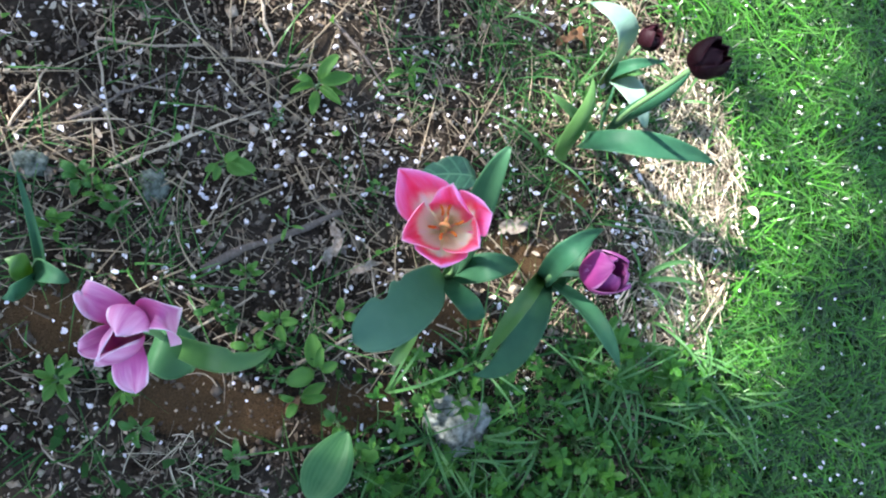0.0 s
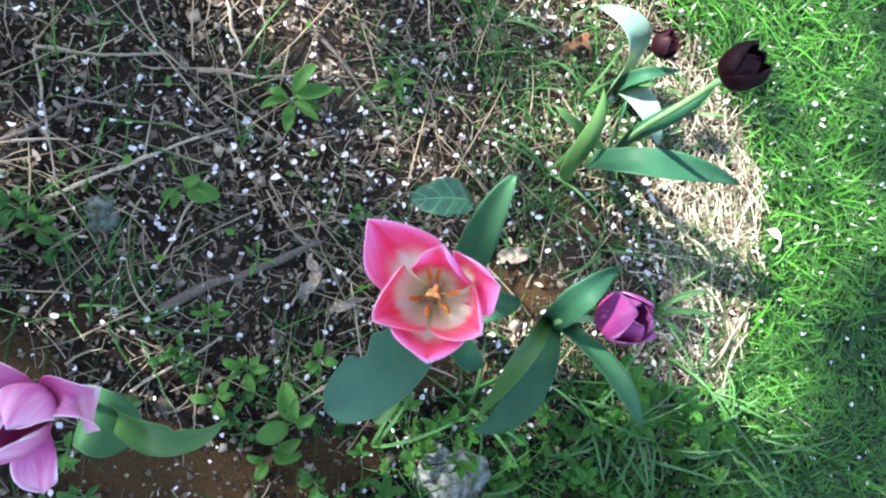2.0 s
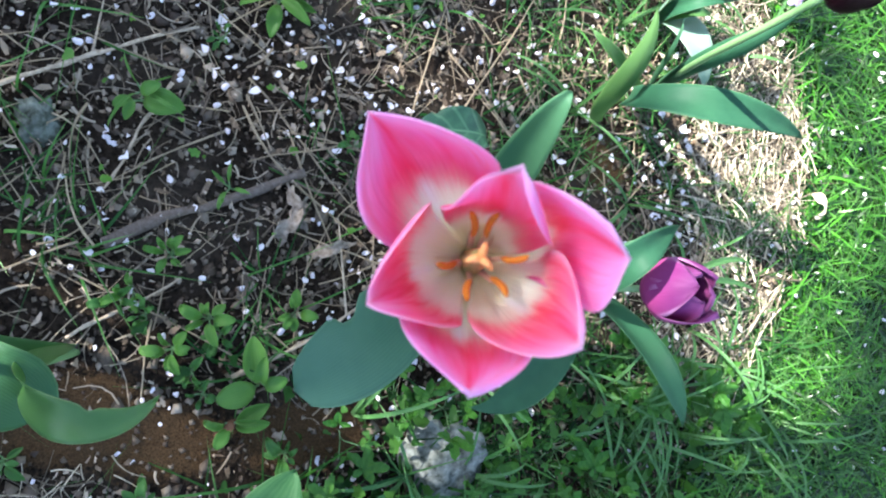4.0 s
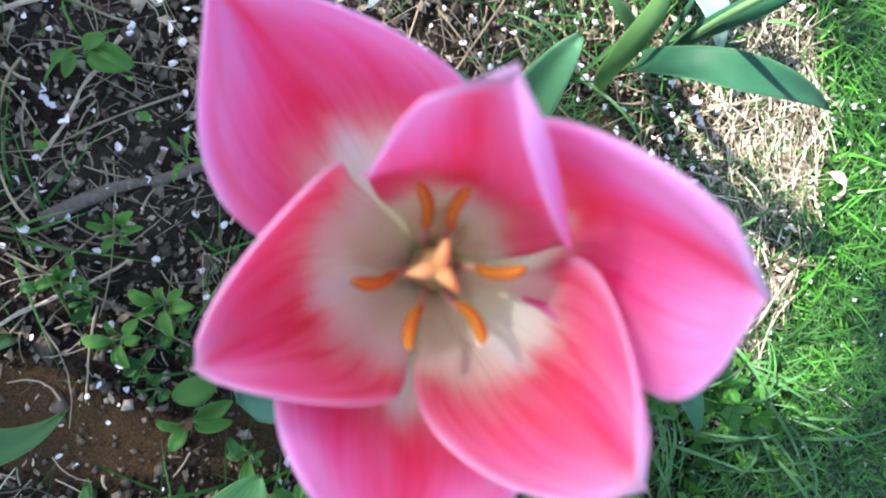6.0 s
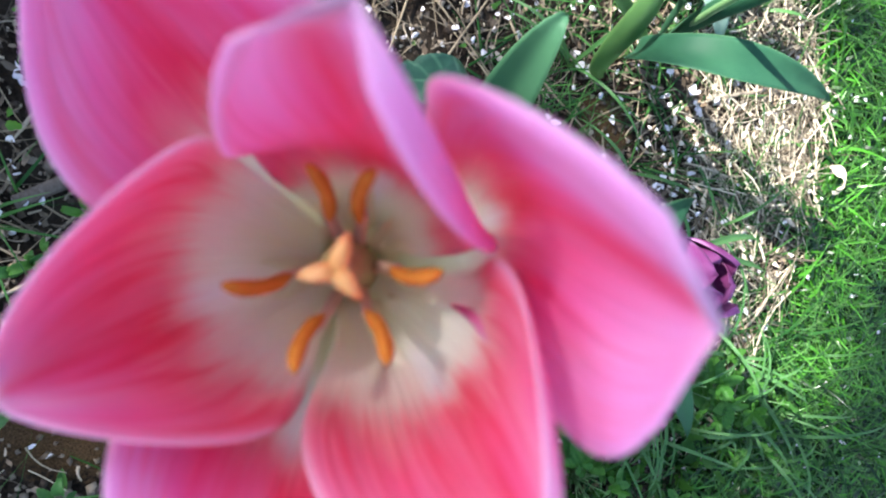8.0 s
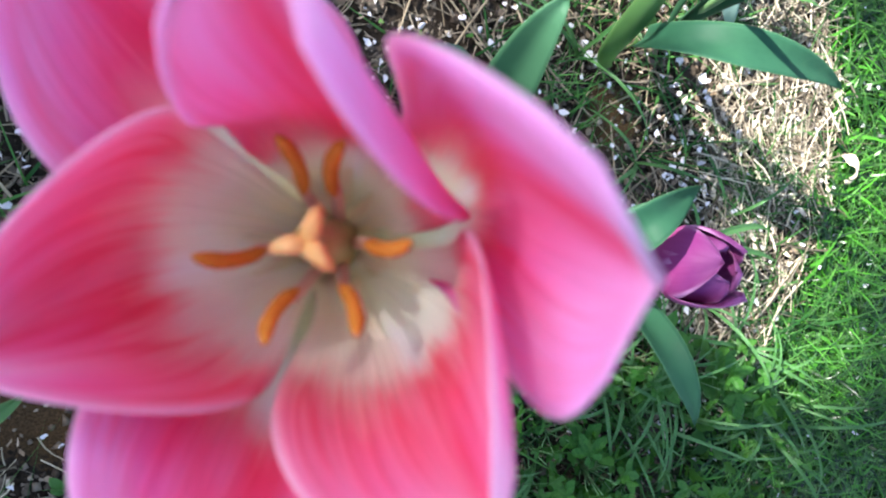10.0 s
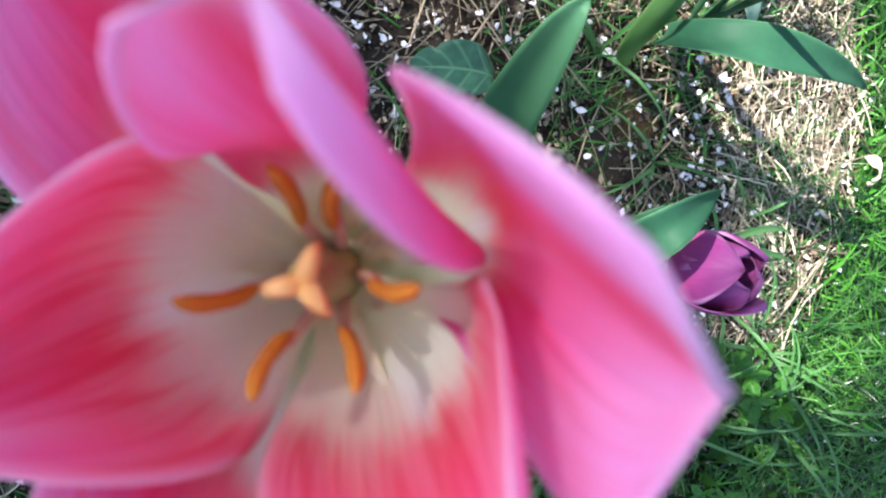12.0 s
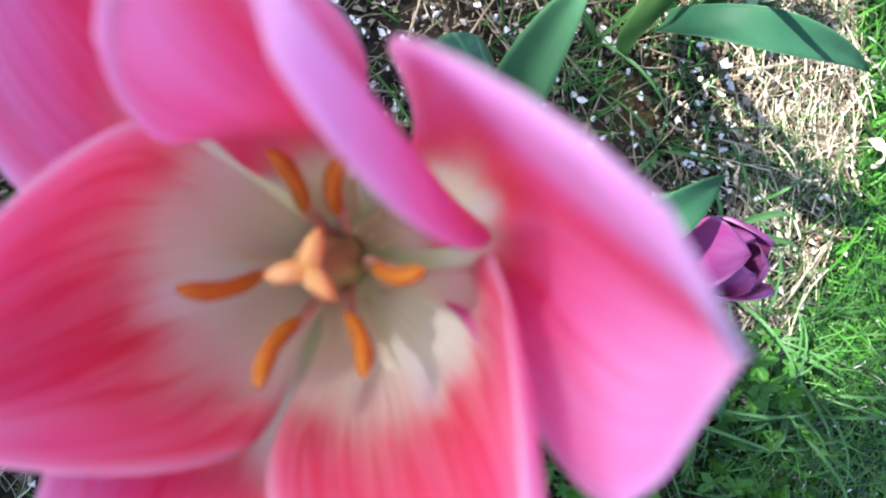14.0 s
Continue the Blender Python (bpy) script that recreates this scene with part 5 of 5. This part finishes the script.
def weed_mat(name, n, x0, x1, y0, y1, cond, size, mat, label, lift=0.006, spread=0.05):
    x, y = scatter(n, x0, x1, y0, y1)
    inside = cond(x, y)
    x, y = x[inside], y[inside]
    n = len(x)
    k = 20
    a = np.linspace(0, 2 * np.pi, k, endpoint=False)
    V, UV = np.empty((n, k + 1, 3)), np.zeros((n, k + 1, 3))
    for i in range(n):
        s = size * rng.uniform(0.45, 1.4)
        lob = 0.62 + 0.30 * np.abs(np.cos(rng.choice([1.5, 2.5]) * a)) ** 1.5 + 0.20 * np.clip(np.cos(a), 0, 1) ** 4 + 0.05 * rng.normal(size=k)
        p = np.stack([np.cos(a) * lob, rng.uniform(0.55, 0.9) * np.sin(a) * lob, rng.uniform(0.1, 0.45) * np.abs(np.sin(a)) * lob - 0.25 * np.clip(np.cos(a), 0, 1) ** 2 + 0.04 * rng.normal(size=k)], 1)
        p = np.concatenate([p, [[0, 0, 0]]]) * s
        m = Euler((rng.normal(0, 0.6), rng.normal(0, 0.6), rng.uniform(0, 6.28))).to_matrix()
        V[i] = p @ np.array(m).T + (x[i], y[i], float(gz(x[i], y[i])) + lift + rng.uniform(0.0, 1.0) ** 1.5 * spread)
        UV[i, :k, 0], UV[i, :k, 1] = 0.45 + 0.4 * np.cos(a), 0.8 * np.sin(a)
        UV[i, k, 0] = 0.45
    o = (np.arange(n) * (k + 1))[:, None]
    F = np.concatenate([o + np.array([j, (j + 1) % k, k]) for j in range(k)])
    return tagged(new(name, mesh_np(name, V.reshape(-1, 3), F, mat, UV.reshape(-1, 3))), label, "weeds", kind="stuff")


RIM = lambda x, y: (y < -0.155 - 0.30 * np.clip(0.06 - x, 0, 1) - 0.05 * np.sin(14 * x)) & (np.hypot(x - 0.008, y + 0.262) > 0.030)
# low carpet, coloured dark as the shade under the lighter rim leaves
weed_mat("weed_carpet", 520, -0.15, 0.62, -0.58, -0.13, RIM, 0.010, SHADED_WEED, "dense low weeds at the rim, darkened as shaded gaps under taller leaves", 0.004, 0.02)
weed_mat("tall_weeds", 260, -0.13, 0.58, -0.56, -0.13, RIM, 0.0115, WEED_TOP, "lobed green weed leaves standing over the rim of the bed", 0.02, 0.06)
weed_mat("weed_carpet", 260, -0.72, 0.3, -0.45, -0.08, lambda x, y: bareness(x, y) < 0.35, 0.009, SHADED_WEED, "scattered low weeds on the bed")
weed_mat("weed_carpet", 160, -0.72, 0.3, 0.0, 0.6, lambda x, y: bareness(x, y) < 0.35, 0.006, WEED_LEAF, "scattered small seedlings on the bed")


# lobed weeds that stand out of the rim, each a plant with its stalks and leaves
def lobed_leaf(seed):
    r = np.random.default_rng(seed)
    k = 36
    a = np.linspace(-np.pi, np.pi, k, endpoint=False)
    lob = 0.34 + 0.56 * np.abs(np.cos(2.5 * a)) ** 1.3 + 0.05 * np.cos(15 * a) + 0.04 * r.normal(size=k)
    lob = lob * np.clip(1.6 - np.abs(a) / 2.6, 0.35, 1.0)
    ring = np.stack([0.5 + 0.62 * np.cos(a) * lob, 0.62 * np.sin(a) * lob, 0.16 * np.abs(np.sin(a)) - 0.10 * np.cos(a) ** 2 + 0.03 * np.sin(5 * a)], 1)
    half = ring * (0.5, 0.5, 0.3) + (0.22, 0, 0.0)
    V = np.concatenate([ring, half, [[0.42, 0, -0.02]]])
    j = np.arange(k)
    n = (j + 1) % k
    UV = np.stack([V[:, 0], V[:, 1] * 1.4, np.zeros(len(V))], 1)
    return mesh_np("leaf", V, [np.stack([j, n, n + k, j + k], 1), np.stack([j + k, n + k, np.full(k, 2 * k)], 1)], RIM_LEAF, UV)


LOBED = [lobed_leaf(i) for i in range(5)]


def rim_weed(x, y, n, size, height):
    root = np.array([x, y, float(gz(x, y))])
    t = thing("weed", root, "lobed green weed on the grassy rim of the bed", "weed", "weeds on the rim")
    a0 = rng.uniform(0, 6.28)
    for k in range(n):
        a = a0 + 2.4 * k + rng.normal(0, 0.3)
        h = height * rng.uniform(0.55, 1.1)
        top = root + (math.cos(a) * 0.018, math.sin(a) * 0.018, h)
        part("stalk", rod("stalk", bezier([root, root + (0, 0, h * 0.6), top - (0, 0, h * 0.2), top], 6), 0.0007, STEM, 5), t)
        lf = new("leaf", LOBED[(k + int(abs(x) * 900)) % 5])
        lf.parent = t
        lf.location = Vector(top - root)
        lf.rotation_euler = (rng.normal(0, 0.55), rng.normal(0.15, 0.6), a)
        lf.scale = (size * rng.uniform(0.6, 1.2),) * 3


wx, wy = scatter(280, -0.12, 0.56, -0.50, -0.15)
keep = RIM(wx, wy)
wx, wy = wx[keep][:80], wy[keep][:80]
for i in range(len(wx)):
    rim_weed(wx[i], wy[i], int(rng.integers(3, 8)), rng.uniform(0.024, 0.050), rng.uniform(0.02, 0.085))


# ---- dead leaves, chips and a violet ----
def dead_leaf(place, az, length, width, mat, label, rise=0.012, name="dead_leaf", category="dead leaf", bites=((0.25, 0.05, 0.5, -1), (0.5, 0.06, 0.55, 1), (0.7, 0.05, 0.45, -1), (0.85, 0.04, 0.5, 1))):
    x, y = place
    b = np.array([x, y, float(gz(x, y)) + 0.006])
    d = np.array([math.cos(radians(az)), math.sin(radians(az)), 0])
    tip = b + d * length
    tip[2] = float(gz(tip[0], tip[1])) + 0.008
    t = thing(name, b, label, category, "dead leaves on the bed")
    part("blade", leaf("blade", [b, b + (tip - b) * 0.3 + (0, 0, rise), b + (tip - b) * 0.7 + (0, 0, rise * 1.2), tip], width, mat, fold=0.5, wave=0.006, nu=26, nv=9, sharp=0.8, seed=az, bites=bites), t)
    return t


dead_leaf((0.236, 0.408), 30, 0.045, 0.020, ORANGE_LEAF, "orange-brown curled dead leaf at the bed's rim")
dead_leaf((0.271, 0.443), -60, 0.040, 0.018, ORANGE_LEAF, "orange-brown curled dead leaf at the bed's rim")
dead_leaf((-0.235, -0.222), 40, 0.035, 0.014, ORANGE_LEAF, "small orange dead leaf on the soil")
dead_leaf((-0.178, -0.004), 60, 0.055, 0.022, DEAD_LEAF, "crumpled pale brown dead leaf on the bed", 0.018)
dead_leaf((-0.153, 0.012), 110, 0.050, 0.020, DEAD_LEAF, "crumpled pale brown dead leaf on the bed", 0.018)
dead_leaf((-0.142, -0.018), 20, 0.050, 0.018, DEAD_LEAF, "crumpled pale brown dead leaf on the bed", 0.018)
dead_leaf((0.114, 0.061), 10, 0.055, 0.030, DEAD_LEAF, "brown dead leaf under the pink tulip", 0.012)
dead_leaf((0.664, 0.128), -78, 0.038, 0.012, PALE_CHIP, "bleached dead leaf caught in the lawn", 0.030, "bleached_leaf", "dead leaf", ())


def violet(x, y):
    b = np.array([x, y, float(gz(x, y))])
    t = thing("violet", b, "small pale violet wild flower at the lawn's rim", "wild flower")
    part("stalk", rod("stalk", bezier([b, b + (0, 0, 0.02), b + (0, 0, 0.03), b + (0.004, 0.0, 0.045)], 8), 0.001, STEM, 6), t)
    for k in range(5):
        part("petal", small_leaf(b + (0.004, 0, 0.045), radians(72 * k + 10), 0.017, 0.014, 0.004, VIOLET, 0.2, k, 0.5), t)


violet(0.578, 0.428)


# ---- unseen cherry tree, added so that its crown shades the bed ----
def shade_edge(y):
    """x beyond which the crown is dense again."""
    return np.interp(y, [-0.40, -0.315, -0.25, -0.14, -0.045, 0.11, 0.23, 1.0], [0.60, 0.69, 0.74, 0.80, 0.90, 1.02, 1.03, 1.08]) + 0.04 * np.sin(17.0 * y) + 0.03 * np.sin(37.0 * y + 2)


def lit(x, y):
    """Where the added crown is left open, so that sun reaches the ground."""
    left = np.interp(y, [-0.42, -0.33, -0.20, -0.10, 0.0, 0.06, 0.12, 0.22, 0.50, 1.0], [0.50, 0.48, 0.52, 0.59, 0.57, 0.43, 0.36, 0.32, 0.22, 0.10]) + 0.03 * np.sin(19.0 * y + 0.6)
    right = shade_edge(y)
    return (x > left) & (x < right) & (y > -0.40) & (y < 1.1)


def thinning(x, y):
    """Share of the leaves left out, set by spot to place sun and shade."""
    gap = np.zeros(np.shape(x))
    for cx, cy, r, k in ((-0.33, 0.21, 0.15, 0.4), (-0.20, 0.38, 0.10, 0.42), (0.12, 0.38, 0.12, 0.40), (0.17, 0.12, 0.08, 0.3), (-0.02, 0.22, 0.10, 0.4), (0.02, 0.03, 0.28, 0.32), (-0.48, 0.36, 0.22, 0.25)):
        gap = np.maximum(gap, k * np.exp(-(((x - cx) ** 2 + (y - cy) ** 2) / r**2)))
    # the first of these opens the crown to let sun onto the pink tulip
    for cx, cy, r, k in ((0.70, -0.445, 0.115, -0.79), (0.03, -0.30, 0.13, 0.1), (-0.5, -0.35, 0.22, 0.25)):
        gap = gap - k * np.exp(-((((x - cx) ** 2 + (y - cy) ** 2) / r**2) ** 2))
    return gap


def unseen_cherry_tree():
    own = np.random.default_rng(21)
    foot = np.array([-4.6, 2.6])
    b = np.array([foot[0], foot[1], float(gz(foot[0], foot[1])) - 0.05])
    t = thing("unseen_cherry_tree", b, "unseen cherry tree, added so that its leafy crown shades the bed", "tree")
    fork = b + (0.25, -0.15, 3.2)
    part("trunk", rod("trunk", bezier([b, b + (0.0, 0.05, 1.0), b + (0.15, 0.05, 2.2), fork], 16), np.linspace(0.16, 0.10, 16), BARK, 16), t)
    s = np.array(TO_SUN)
    for target, h in (((-0.9, -0.5), 6.6), ((-0.2, 0.2), 6.8), ((-0.1, 0.9), 7.0), ((-0.6, 0.6), 6.7), ((0.3, -0.6), 7.0), ((1.4, 1.25), 7.2), ((-3.2, 0.4), 6.4), ((-2.6, 2.2), 6.3), ((-2.8, -1.2), 6.3), ((0.4, 2.4), 6.6), ((-4.0, 2.6), 6.0)):
        g = np.array([target[0], target[1], 0.0])
        e = g + s * (h / s[2])
        part("limb", rod("limb", bezier([fork, fork + (e - fork) * 0.3 + (0, 0, 0.35), fork + (e - fork) * 0.7 + (0, 0, 0.3), e], 14), np.linspace(0.05, 0.010, 14), BARK, 8), t)
    n = 7000
    gx_, gy_ = own.uniform(-1.1, 1.9, n), own.uniform(-1.0, 1.3, n)
    ox, oy = own.uniform(-5.5, 3.4, 15000), own.uniform(-2.9, 4.2, 15000)
    clumpy = np.array([noise.noise((a * 1.1, c * 1.1, 7.0)) + 0.5 * noise.noise((a * 3, c * 3, 1.0)) for a, c in zip(ox, oy)])
    rim = np.hypot((ox + 1.1) / 4.0, (oy - 0.6) / 3.1)
    out_keep = ((ox < -1.05) | (ox > 1.85) | (oy < -0.95) | (oy > 1.25)) & (rim + 0.45 * clumpy < 0.95)
    inner = np.arange(n + out_keep.sum()) < n
    gx_, gy_ = np.concatenate([gx_, ox[out_keep]]), np.concatenate([gy_, oy[out_keep]])
    n = len(gx_)
    h = own.uniform(6.3, 7.4, n) - np.where(inner, 0.0, 1.2 * np.clip(np.hypot((gx_ + 1.1) / 4.0, (gy_ - 0.6) / 3.1) - 0.3, 0, 1) * own.uniform(-0.6, 1.4, n))
    soft = own.normal(0, 0.03, (n, 2))
    hole = np.array([noise.noise((a * 6, c * 6, 3.0)) for a, c in zip(gx_, gy_)])
    dapple = np.array([noise.noise((a * 9, c * 9, 11.0)) for a, c in zip(gx_, gy_)]) > 0.40
    k = ~inner | (~lit(gx_ + soft[:, 0], gy_ + soft[:, 1]) | (dapple & (gx_ > 0.70)) | ((np.hypot((gx_ - 0.53) / 1.5, gy_ - 0.0) < 0.05) & (own.uniform(size=n) < 0.5))) & (hole < 0.50) & (own.uniform(size=n) > np.where(gx_ > np.minimum(shade_edge(gy_), 0.8) - 0.02, 0.0, 0.50) + thinning(gx_, gy_))
    k = k & ~(~inner & (own.uniform(size=n) < 0.15))
    gx_, gy_, h, inner = gx_[k], gy_[k], h[k], inner[k]
    z0 = gz(gx_, gy_)
    c = np.stack([gx_, gy_, z0], 1) + s[None] * ((h - z0) / s[2])[:, None]
    n = len(c)
    a = np.linspace(0, 2 * np.pi, 6, endpoint=False)
    shape = np.stack([0.055 * np.cos(a), 0.030 * np.sin(a), 0.008 * np.cos(2 * a)], 1)
    V, UV = np.empty((n, 6, 3)), np.zeros((n, 6, 3))
    for i in range(n):
        m = Euler((own.normal(0, 0.5), own.normal(0, 0.5), own.uniform(0, 6.28))).to_matrix()
        V[i] = (shape * own.uniform(0.8, 1.3) * (1.0 if inner[i] else 1.9)) @ np.array(m).T + c[i]
    F = (np.arange(n) * 6)[:, None] + np.arange(6)
    tagged(part("crown", mesh_np("crown", V.reshape(-1, 3), F, CROWN_LEAF, UV.reshape(-1, 3), False), t), "green leaves", kind="stuff")
    return t


unseen_cherry_tree()
